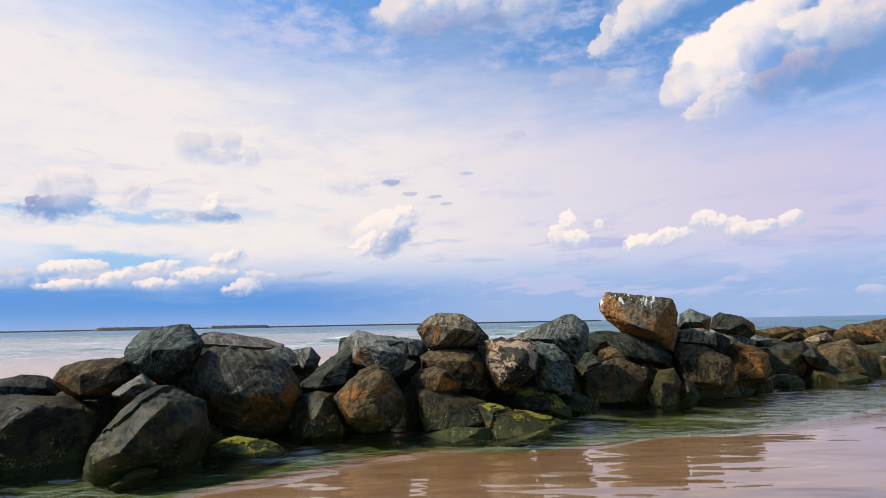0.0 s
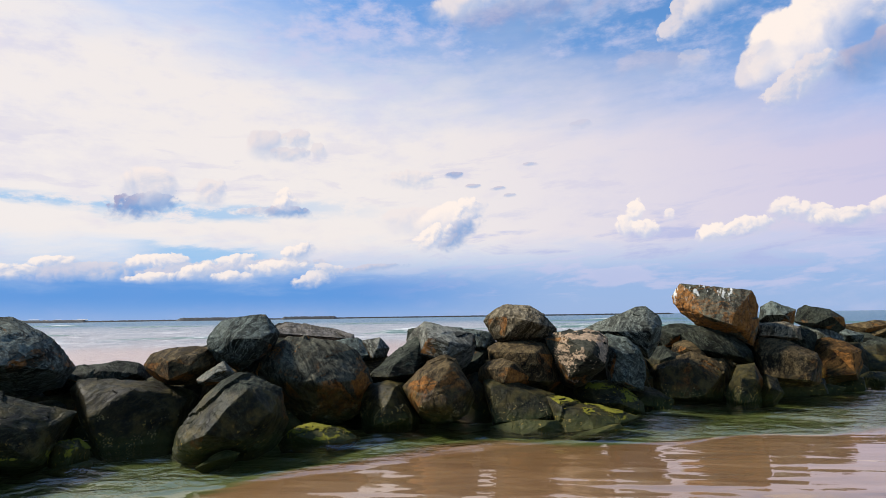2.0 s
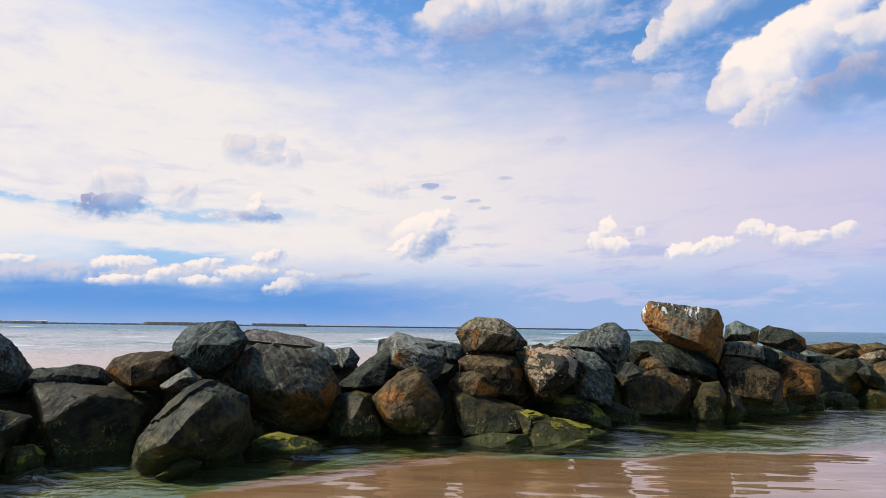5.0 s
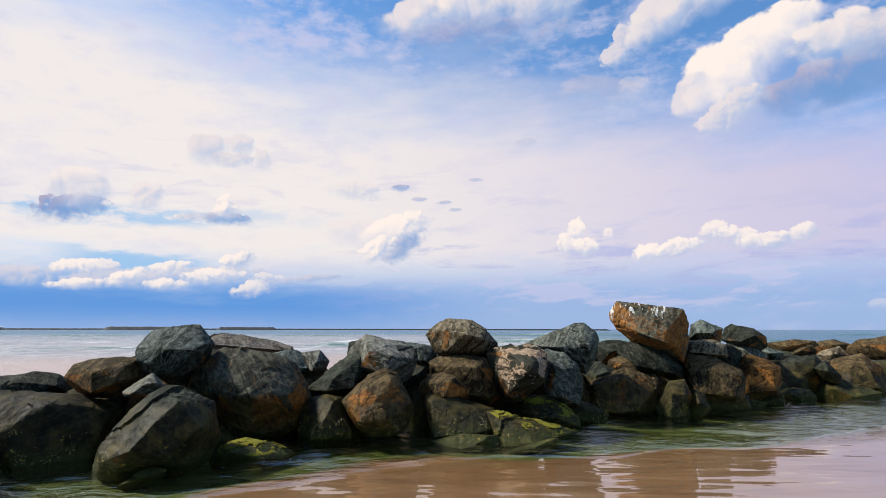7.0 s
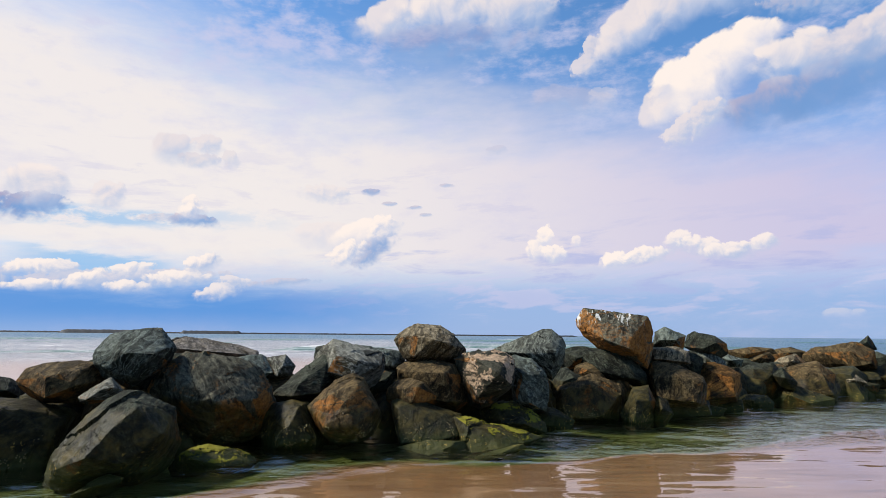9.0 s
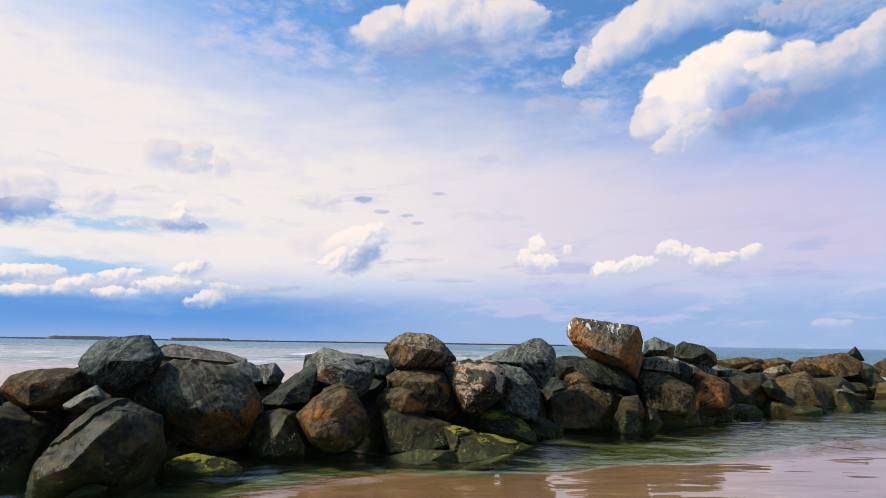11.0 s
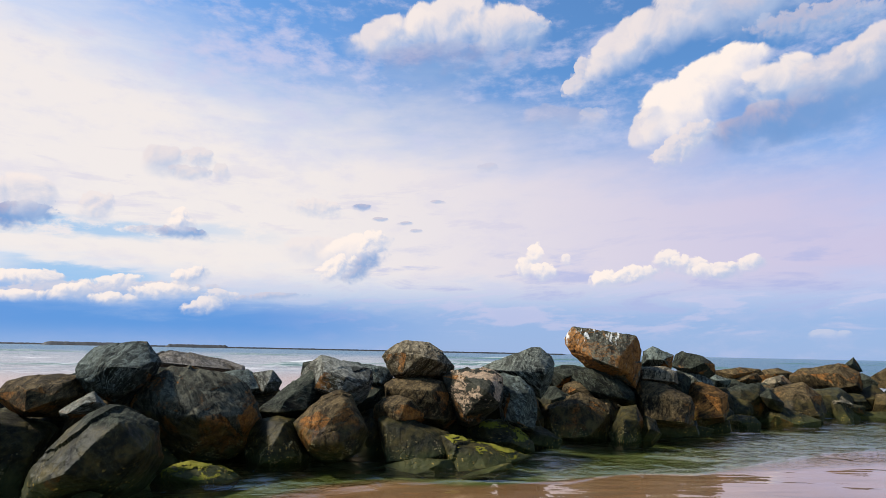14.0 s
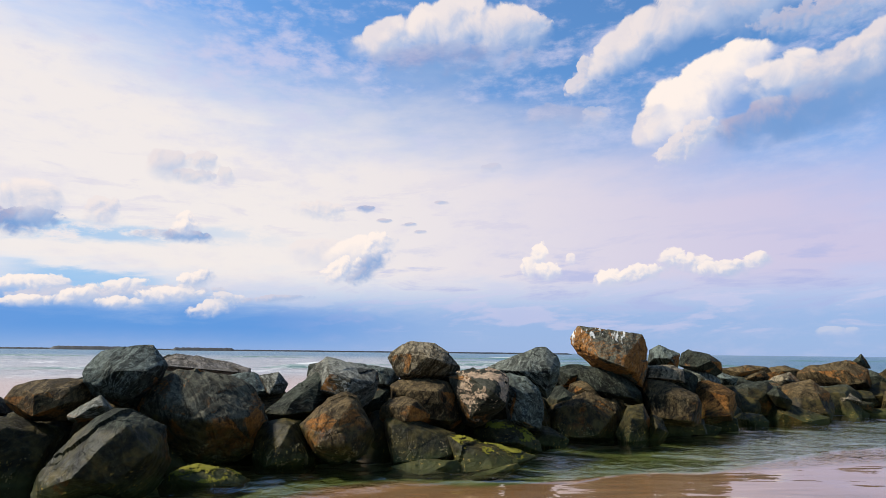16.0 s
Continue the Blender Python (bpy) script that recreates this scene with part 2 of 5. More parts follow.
sun_data = bpy.data.lights.new("sun", "SUN")
sun_data.energy, sun_data.angle, sun_data.color = 7.6, radians(7), (1.0, 0.95, 0.86)
sun = new("sun", sun_data)
sun_from = Vector((math.sin(radians(SUN_AZ)) * math.cos(radians(SUN_EL)), math.cos(radians(SUN_AZ)) * math.cos(radians(SUN_EL)), math.sin(radians(SUN_EL))))
sun.matrix_world = look(sun_from * 50, (0, 0, 0))


# ---- materials ----
def material(name):
    m = bpy.data.materials.new(name)
    m.use_nodes = True
    return m, Nodes(m.node_tree)


def finish(N, colour, rough, normal=None, spec=0.5):
    b = N.node("ShaderNodeBsdfPrincipled")
    N.put(b.inputs["Base Color"], (*colour, 1) if isinstance(colour, tuple) else colour)
    N.put(b.inputs["Roughness"], rough)
    b.inputs["Specular IOR Level"].default_value = spec
    N.put(b.inputs["Normal"], normal)
    N.put(N.node("ShaderNodeOutputMaterial").inputs[0], b.outputs[0])
    return b


def rock_material(name, dark, pale, stain=(0.400, 0.165, 0.036), stained=0.0, veins=0.35, crust=0.0, tide=0.55, drips=0.0, top_light=0.42):
    """Quarried stone: mottled grain, pale veins, iron stain, tide-wet foot with weed and barnacles."""
    m, N = material(name)
    obj = N.node("ShaderNodeTexCoord").outputs["Object"]
    rnd = N.node("ShaderNodeObjectInfo").outputs["Random"]
    p = N.vec("ADD", obj, N.combine(N.mul(rnd, 37.0), N.mul(rnd, 91.0), N.mul(rnd, 53.0)))
    geo = N.node("ShaderNodeNewGeometry")
    px, py, pz = N.split(geo.outputs["Position"])
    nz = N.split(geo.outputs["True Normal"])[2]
    face = N.sub(N.node("ShaderNodeAttribute", attribute_name="face_tone").outputs["Fac"], 0.5)
    big = N.noise(p, 1.5, 6.0, 0.6, 0.6)
    mid = N.noise(p, 5.0, 6.0, 0.65, 0.4)
    fine = N.noise(p, 11.0, 6.0, 0.72)
    grit = N.noise(p, 38.0, 4.0, 0.7)
    spin = N.node("ShaderNodeVectorRotate", rotation_type="AXIS_ANGLE")
    N.put(spin.inputs["Vector"], p)
    spin.inputs["Axis"].default_value = (0.25, 0.93, 0.27)
    N.put(spin.inputs["Angle"], N.mul(rnd, 19.0))
    lay = N.vec("ADD", spin.outputs[0], N.combine(0.0, N.mul(mid, 0.05), N.mul(big, 0.55)))
    bed = N.noise(N.vec("MULTIPLY", lay, (0.8, 0.9, 8.0)), 1.6, 6.0, 0.68)
    tone = N.step(N.add(N.add(N.add(N.mul(face, 0.17), N.mul(big, 0.38)), N.mul(bed, 0.36)), N.add(N.mul(mid, 0.12), N.mul(fine, 0.14))), 0.42, 0.60)
    col = N.mix(tone, dark, pale)
    vein = N.mul(N.step(N.math("ABSOLUTE", N.sub(bed, 0.53)), 0.020, 0.006), veins)
    split = N.noise(N.vec("MULTIPLY", lay, (0.45, 0.6, 3.4)), 1.3, 2.0, 0.4, 0.1)
    crack = N.step(N.math("ABSOLUTE", N.sub(split, 0.5)), 0.012, 0.003)
    patina = N.step(N.noise(p, 0.8, 5.0, 0.6, 0.5), 0.42, 0.62)
    col = N.mix(N.mul(patina, 0.48), col, N.mix(mid, tuple(c * k for c, k in zip(dark, (1.5, 1.2, 0.5))), tuple(c * k for c, k in zip(pale, (0.98, 0.78, 0.40)))))
    col = N.mix(vein, col, tuple(min(0.62, c * 2.0 + 0.008) for c in pale))
    col = N.mix(N.mul(N.step(bed, 0.45, 0.39), 0.6), col, tuple(c * 0.5 for c in dark))
    if stained:
        rust = N.mul(N.mul(N.step(nz, 0.80, 0.35), 0.94), N.step(N.add(N.add(N.noise(p, 0.75, 4.0, 0.55, 0.5), N.mul(face, -0.26)), N.mul(N.sub(mid, 0.5), 0.34)), 0.66 - 0.30 * stained, 0.76 - 0.30 * stained))
        col = N.mix(rust, col, N.mix(fine, tuple(c * 0.55 for c in stain), tuple(c * 1.5 for c in stain)))
    # upward faces mixed paler: light from above painted into the stone
    lit_top = N.mul(N.step(N.add(nz, N.mul(N.sub(mid, 0.5), 0.9)), 0.25, 0.75), top_light)
    col = N.mix(lit_top, col, N.mix(N.step(bed, 0.40, 0.60), tuple(c * 0.8 for c in pale), tuple(min(0.6, c * 2.1 + 0.015) for c in pale)))
    if crust:
        upper = N.step(N.add(nz, N.mul(mid, 0.8)), 0.30, 0.60)
        flake = N.mul(N.mul(upper, N.step(N.noise(p, 2.6, 5.0, 0.65), 0.49, 0.52)), crust)
        col = N.mix(flake, col, N.mix(mid, (0.44, 0.28, 0.16), (0.78, 0.58, 0.40)))
    scratch = N.noise(N.vec("MULTIPLY", lay, (2.2, 3.0, 15.0)), 1.7, 4.0, 0.7)
    col = N.mix(N.mul(N.step(scratch, 0.60, 0.64), 0.28 + 0.36 * veins), col, tuple(min(0.6, c * 1.8 + 0.006) for c in pale))
    edge = N.step(N.add(geo.outputs["Pointiness"], N.mul(N.sub(fine, 0.5), 0.06)), 0.515, 0.56)
    col = N.mix(N.mul(edge, 0.55), col, tuple(min(0.6, c * 1.8 + 0.006) for c in pale))
    col = N.mix(N.mul(crack, 0.6), col, tuple(c * 0.3 for c in dark))
    # lichen specks
    col = N.mix(N.mul(N.step(N.noise(p, 9.0, 3.0), 0.68, 0.73), 0.35), col, tuple(min(0.5, c * 2.2) for c in pale))
    col = N.mix(1.0, col, N.mix(N.step(N.add(N.mul(fine, 0.55), N.mul(grit, 0.45)), 0.36, 0.64), (0.19, 0.19, 0.185), (0.68, 0.665, 0.64)), "MULTIPLY")
    if drips:
        ox, oy, oz = N.split(obj)
        run = N.noise(N.combine(N.mul(ox, 9.0), N.mul(oy, 3.0), N.mul(oz, 0.9)), 1.0, 3.0, 0.6)
        col = N.mix(N.mul(N.mul(N.step(run, 0.585, 0.64), N.step(N.add(oz, N.mul(N.sub(mid, 0.5), 0.6)), 0.12, 0.50)), drips), col, (0.52, 0.51, 0.46))
    # wet tide zone with its own ragged line
    line = N.add(N.add(tide, N.mul(N.sub(N.noise(N.combine(px, py, N.mul(rnd, 40.0)), 0.55, 3.0), 0.5), 1.1)), N.mul(N.sub(mid, 0.5), 0.25))
    wet = N.step(N.sub(pz, line), 0.05, -0.06)
    weed = N.mix(N.step(N.noise(p, 4.5, 6.0, 0.65), 0.38, 0.64), (0.011, 0.011, 0.004), (0.084, 0.062, 0.016))
    soaked = N.mix(N.mul(N.step(N.noise(p, 2.0, 4.0), 0.36, 0.60), 0.62), N.mix(1.0, col, (0.68, 0.60, 0.40), "MULTIPLY"), weed)
    film = N.mul(N.step(N.add(pz, N.mul(N.sub(mid, 0.5), 0.5)), 0.34, 0.06), 0.6)
    soaked = N.mix(film, soaked, N.mix(fine, (0.016, 0.021, 0.005), (0.066, 0.072, 0.017)))
    shells = N.mul(N.step(N.noise(p, 17.0, 3.0, 0.6), 0.60, 0.68), N.mul(N.step(N.add(pz, N.mul(mid, 0.3)), 0.70, 0.40), N.step(N.noise(p, 1.7, 2.0), 0.46, 0.58)))
    soaked = N.mix(N.mul(shells, 0.85), soaked, (0.30, 0.20, 0.045))
    col = N.mix(wet, col, soaked)
    rough = N.sub(N.add(0.72, N.mul(mid, 0.25)), N.mul(wet, 0.28))
    cracks = N.step(N.voronoi(N.vec("ADD", p, N.combine(N.mul(mid, 0.5), N.mul(big, 0.6), 0.0)), 1.9, "DISTANCE_TO_EDGE"), 0.0, 0.035)
    shelf = N.mul(bed, 9.0)
    ledge = N.sub(shelf, N.mul(N.math("FRACT", shelf), 0.85))
    chip = N.voronoi(N.vec("ADD", N.vec("MULTIPLY", lay, (1.0, 1.0, 2.2)), N.combine(N.mul(mid, 0.35), N.mul(big, 0.4), 0.0)), 3.2, "F1")
    h = N.add(N.add(N.mul(N.add(mid, N.mul(chip, 0.8)), 0.30), N.mul(ledge, 0.10)), N.add(N.add(N.mul(cracks, 0.12), N.mul(grit, 0.10)), N.sub(N.mul(fine, 0.34), N.mul(crack, 0.40))))
    finish(N, col, rough, N.bump(h, 1.0, 0.026), 0.12)
    return m


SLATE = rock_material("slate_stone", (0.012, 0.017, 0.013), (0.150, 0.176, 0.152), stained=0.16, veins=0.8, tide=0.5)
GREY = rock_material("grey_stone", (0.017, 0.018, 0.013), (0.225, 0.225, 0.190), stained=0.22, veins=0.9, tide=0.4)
DARK = rock_material("dark_stone", (0.008, 0.010, 0.006), (0.054, 0.061, 0.042), stained=0.12, veins=0.9, tide=0.9, top_light=0.2)
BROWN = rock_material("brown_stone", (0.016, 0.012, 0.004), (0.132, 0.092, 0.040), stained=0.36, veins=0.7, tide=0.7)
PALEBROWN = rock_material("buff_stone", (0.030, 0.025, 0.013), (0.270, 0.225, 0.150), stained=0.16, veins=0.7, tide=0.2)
PALE = rock_material("pale_stone", (0.100, 0.090, 0.078), (0.250, 0.225, 0.200), veins=0.5, top_light=0.1)
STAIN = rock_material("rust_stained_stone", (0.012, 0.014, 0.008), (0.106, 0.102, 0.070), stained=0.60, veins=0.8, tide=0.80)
RUSTFACE = rock_material("rust_faced_stone", (0.018, 0.018, 0.011), (0.150, 0.146, 0.104), stained=1.32, veins=0.7, tide=0.2, drips=0.9, top_light=0.15)
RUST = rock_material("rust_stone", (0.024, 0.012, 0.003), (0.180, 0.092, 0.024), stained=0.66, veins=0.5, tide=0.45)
OLIVE = rock_material("weedy_stone", (0.008, 0.008, 0.003), (0.060, 0.054, 0.024), stained=0.04, veins=0.6, tide=1.0, top_light=0.2)
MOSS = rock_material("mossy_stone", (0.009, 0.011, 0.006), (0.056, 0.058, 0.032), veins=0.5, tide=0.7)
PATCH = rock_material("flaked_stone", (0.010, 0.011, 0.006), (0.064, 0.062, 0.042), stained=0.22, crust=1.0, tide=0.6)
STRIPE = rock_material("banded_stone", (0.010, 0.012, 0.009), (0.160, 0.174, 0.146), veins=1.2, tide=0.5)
LOOKS = {
    SLATE: "slate-blue angular breakwater boulder with pale mineral veins", GREY: "mottled grey angular breakwater boulder with white veins",
    DARK: "dark wet grey boulder at the foot of breakwater", BROWN: "weathered brown breakwater boulder with rusty stains",
    PALEBROWN: "dry buff-coloured boulder on top of the breakwater", PALE: "pale flat grey stone slab lying behind the breakwater",
    STAIN: "large grey boulder with orange iron stains", RUSTFACE: "huge grey boulder with orange rust face and white droppings",
    RUST: "rusty orange angular boulder with a wet dark foot",
    OLIVE: "dark olive boulder coated in weed at the waterline", MOSS: "low wet boulder with bright yellow-green moss",
    PATCH: "dark boulder with flaking pale pinkish crust on top", STRIPE: "dark boulder with thin wavy pale bands",
}


def sand_material():
    m, N = material("wet_sand")
    pos = N.node("ShaderNodeNewGeometry").outputs["Position"]
    px, py, pz = N.split(pos)
    big = N.noise(pos, 0.35, 4.0)
    mid = N.noise(N.vec("MULTIPLY", pos, (0.5, 2.2, 1.0)), 1.6, 5.0)
    fine = N.noise(pos, 60.0, 3.0)
    col = N.mix(N.step(N.add(N.mul(big, 0.5), N.mul(mid, 0.5)), 0.35, 0.65), (0.180, 0.084, 0.033), (0.260, 0.138, 0.060))
    # bed greener with depth: algae plus the water's absorption painted into the sand
    depth_tint = N.mix(mid, (0.046, 0.072, 0.014), (0.135, 0.142, 0.038))
    col = N.mix(N.step(N.add(pz, N.mul(N.sub(mid, 0.5), 0.12)), -0.05, -0.14), col, depth_tint)
    col = N.mix(1.0, col, N.mix(fine, (0.8, 0.8, 0.8), (1.2, 1.2, 1.2)), "MULTIPLY")
    dry = N.step(pz, 0.15, 0.5)
    col = N.mix(dry, col, (0.17, 0.125, 0.082))
    finish(N, col, N.add(0.35, N.mul(dry, 0.5)), N.bump(N.add(N.mul(mid, 0.6), N.mul(fine, 0.1)), 0.5, 0.03))
    return m


def pool_material():
    """Clear shallow water: see-through, with a mirror share that grows towards grazing view."""
    m, N = material("pool_water")
    pos = N.node("ShaderNodeNewGeometry").outputs["Position"]
    px, py, pz = N.split(pos)
    swell = N.noise(N.vec("MULTIPLY", pos, (0.45, 1.5, 1.0)), 1.0, 2.0, 0.45)
    rip = N.noise(N.vec("MULTIPLY", pos, (1.5, 2.3, 1.0)), 1.5, 4.0, 0.55, 0.5)
    gust = N.step(N.noise(N.vec("MULTIPLY", pos, (0.30, 0.5, 1.0)), 1.0, 2.0), 0.36, 0.58)
    shore = N.add(9.6, N.add(N.mul(px, 0.22), N.mul(N.math("MINIMUM", px, 0.0), 0.45)))
    deep = N.step(N.sub(py, shore), -0.1, 0.7)
    h = N.add(N.mul(swell, 1.7), N.mul(rip, N.add(0.10, N.mul(N.mul(N.add(0.35, gust), deep), 4.6))))
    nrm = N.bump(h, 0.22, 0.10)
    gloss = N.node("ShaderNodeBsdfGlossy")
    gloss.inputs["Roughness"].default_value = 0.004
    gloss.inputs["Color"].default_value = (0.97, 0.95, 0.96, 1)
    N.put(gloss.inputs["Normal"], nrm)
    clear = N.node("ShaderNodeBsdfTransparent")
    clear.inputs["Color"].default_value = (0.90, 0.92, 0.86, 1)
    face = N.node("ShaderNodeLayerWeight")
    face.inputs["Blend"].default_value = 0.5
    N.put(face.inputs["Normal"], nrm)
    share = N.math("MULTIPLY_ADD", N.math("POWER", face.outputs["Facing"], 3.6), 0.96, 0.03)
    mx = N.node("ShaderNodeMixShader")
    N.put(mx.inputs[0], share)
    N.put(mx.inputs[1], clear.outputs[0])
    N.put(mx.inputs[2], gloss.outputs[0])
    N.put(N.node("ShaderNodeOutputMaterial").inputs[0], mx.outputs[0])
    return m


def sea_material():
    m, N = material("sea_water")
    pos = N.node("ShaderNodeNewGeometry").outputs["Position"]
    px, py, pz = N.split(pos)
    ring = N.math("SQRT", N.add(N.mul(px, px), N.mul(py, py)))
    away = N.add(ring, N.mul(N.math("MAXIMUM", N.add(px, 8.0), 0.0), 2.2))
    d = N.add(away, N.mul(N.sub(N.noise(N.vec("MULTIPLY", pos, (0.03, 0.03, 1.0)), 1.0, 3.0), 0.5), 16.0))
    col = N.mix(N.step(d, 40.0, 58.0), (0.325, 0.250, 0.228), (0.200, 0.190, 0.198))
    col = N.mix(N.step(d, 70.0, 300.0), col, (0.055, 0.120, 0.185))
    chop = N.noise(N.vec("MULTIPLY", pos, (0.22, 0.9, 1.0)), 0.9, 6.0, 0.68)
    fine = N.noise(N.vec("MULTIPLY", pos, (0.9, 2.6, 1.0)), 1.0, 5.0, 0.7)
    swell = N.noise(N.vec("MULTIPLY", pos, (0.030, 0.110, 1.0)), 1.0, 5.0, 0.6)
    zone = N.mul(N.step(d, 44.0, 54.0), N.step(d, 300.0, 110.0))
    foam = N.mul(N.step(N.add(N.mul(swell, 0.36), N.add(N.mul(chop, 0.34), N.mul(fine, 0.30))), 0.538, 0.585), zone)
    crest = N.mul(N.step(N.add(pz, N.mul(N.sub(fine, 0.5), 0.35)), 0.42, 0.66), N.step(px, 60.0, 10.0))
    lace = N.mul(N.step(N.voronoi(N.vec("MULTIPLY", pos, (0.2, 0.6, 1.0)), 1.2, "DISTANCE_TO_EDGE"), 0.08, 0.02), N.mul(zone, 0.5))
    foam = N.math("MAXIMUM", N.math("MAXIMUM", foam, crest), lace)
    trough = N.mul(N.step(chop, 0.55, 0.40), N.step(d, 48.0, 60.0))
    col = N.mix(N.mul(trough, 0.5), col, (0.105, 0.155, 0.185))
    col = N.mix(N.mul(N.step(pz, 0.08, 0.22), 0.85), col, (0.045, 0.120, 0.100))
    col = N.mix(N.mul(foam, 0.88), col, (0.60, 0.585, 0.585))
    h = N.add(N.add(N.mul(chop, 0.8), N.mul(fine, 0.25)), N.mul(swell, 0.8))
    finish(N, col, N.add(0.38, N.mul(foam, 0.5)), N.bump(h, 1.0, 0.6), 0.14)
    return m


def moss_material():
    m, N = material("green_moss")
    pos = N.node("ShaderNodeNewGeometry").outputs["Position"]
    fine, mid = N.noise(pos, 45.0, 4.0, 0.7), N.noise(pos, 5.0, 4.0)
    col = N.mix(N.add(N.mul(fine, 0.5), N.mul(mid, 0.5)), (0.034, 0.040, 0.003), (0.270, 0.235, 0.018))
    finish(N, col, 0.85, N.bump(fine, 1.0, 0.03), 0.2)
    return m


def barnacle_material():
    m, N = material("barnacle_shell")
    rnd = N.node("ShaderNodeNewGeometry").outputs["Random Per Island"]
    pos = N.node("ShaderNodeNewGeometry").outputs["Position"]
    finish(N, N.mix(N.add(N.mul(rnd, 0.7), N.mul(N.noise(pos, 60.0), 0.3)), (0.035, 0.026, 0.008), (0.20, 0.15, 0.040)), 0.7)
    return m


def plain_paint(name, colour):
    m, N = material(name)
    pos = N.node("ShaderNodeNewGeometry").outputs["Position"]
    finish(N, N.mix(N.noise(pos, 0.6, 4.0), tuple(c * 0.85 for c in colour), colour), 0.7)
    return m


MOSS_GREEN, BARNACLE = moss_material(), barnacle_material()
SAND, POOL, SEA = sand_material(), pool_material(), sea_material()


def mesh_of(name, verts, faces, mat, smooth=True):
    me = bpy.data.meshes.new(name)
    me.from_pydata([tuple(v) for v in verts], [], faces)
    me.materials.append(mat)
    if smooth:
        me.polygons.foreach_set("use_smooth", [True] * len(me.polygons))
    me.update()
    return me


# ---- shape of the shore, by bearing from the viewer ----
BEARING = (-180, -100, -75, -60, -44, -35, -27, -18, -10, 0, 8, 16, 20, 26, 30, 35, 40, 46, 60, 75, 100, 180)
PILE = (16, 16, 14, 13, 12.3, 12.3, 11.6, 12.6, 12.8, 13.0, 14.0, 16.3, 17.5, 20, 22, 25, 28, 30, 34, 40, 45, 45)
SHOAL = (9, 9, 8.0, 7.2, 7.0, 7.0, 7.3, 8.3, 9.1, 9.6, 9.8, 10.4, 11.0, 11.8, 13.0, 15.5, 18, 20, 24, 28, 30, 30)


def pile_range(az):
    return float(np.interp(az, BEARING, PILE))


def shoal_range(az):
    return float(np.interp(az, BEARING, SHOAL))


def smooth01(x):
    x = min(1.0, max(0.0, x))
    return x * x * (3 - 2 * x)


def bed_height(r, az):
    """Sand level: dry beach round the viewer, a thin film of water, a trench at the rocks, then the sea bed."""
    edge, wall = shoal_range(az), pile_range(az)
    behind = smooth01((abs(az) - 70) / 40)
    x, y = r * math.sin(radians(az)), r * math.cos(radians(az))
    z = -0.035 + 0.5 * smooth01((5.6 - r) / 5.0) + 0.012 * noise.noise(Vector((x * 0.5, y * 1.3, 3.0)))
    z -= 0.17 * smooth01((r - edge - 0.5 * noise.noise(Vector((x * 0.45, y * 0.6, 8.0)))) / 2.0)
    z -= min(6.0, max(0.0, r - wall - 20) * 0.02)
    return z * (1 - behind) + behind * (0.45 + min(3.0, r * 0.04) + 0.15 * noise.noise(Vector((x * 0.08, y * 0.08, 0))))


def fan(name, bearings, radii_of, height, mat, close=False):
    """A sheet woven from bearings and ranges."""
    verts, faces = [], []
    n = len(radii_of(0.0))
    for az in bearings:
        for r in radii_of(az):
            verts.append((r * math.sin(radians(az)), r * math.cos(radians(az)), height(r, az)))
    m = len(bearings)
    for i in range(m if close else m - 1):
        j = (i + 1) % m
        for k in range(n - 1):
            faces.append((i * n + k, j * n + k, j * n + k + 1, i * n + k + 1))
    return new(name, mesh_of(name, verts, faces, mat))


ground_radii = [0.002] + [0.5 + 0.25 * k for k in range(90)] + [23 * 1.12 ** k for k in range(1, 48)]
ground = fan("ground", [-180 + 2 * k for k in range(180)], lambda az: ground_radii, bed_height, SAND, True)
tagged(ground, "wet brown beach sand under shallow water", "sand", kind="structure")


def pool_radii(az):
    w = pile_range(az)
    return [3.5, 4.5, 5.5] + [6.0 + (w - 6.0) * k / 200 for k in range(201)]


def pool_height(r, az):
    """Slow undulations over the sand, quicker ripples over the deep water, and the lip of a spent wave."""
    x, y = r * math.sin(radians(az)), r * math.cos(radians(az))
    edge = shoal_range(az)
    deep = smooth01((r - edge - 0.1) / 0.6)
    z = 0.016 * noise.noise(Vector((x * 0.5, y * 1.15, 0.0)))
    z += deep * (0.021 * noise.noise(Vector((x * 2.2 + y * 0.7, y * 2.6, 5.0))) + 0.009 * noise.noise(Vector((x * 4.2 - y * 0.9, y * 4.6, 5.0)))) * (0.3 + smooth01(0.5 + 1.6 * noise.noise(Vector((x * 0.25, y * 0.4, 9.0)))))
    lip = r - edge - 0.25 - 0.35 * noise.noise(Vector((x * 0.6, y * 0.6, 2.0)))
    z += 0.016 * smooth01((az + 14) / 20) * math.exp(-(lip / (0.05 if lip < 0 else 0.22)) ** 2)
    return z + 0.004


pool = fan("water_pool", [-80 + 2 * k for k in range(16)] + [-48 + 0.3 * k for k in range(1, 320)] + [48 + 2 * k for k in range(17)], pool_radii, pool_height, POOL)
tagged(pool, "shallow clear green-brown tide pool with soft ripples", "water", kind="structure")


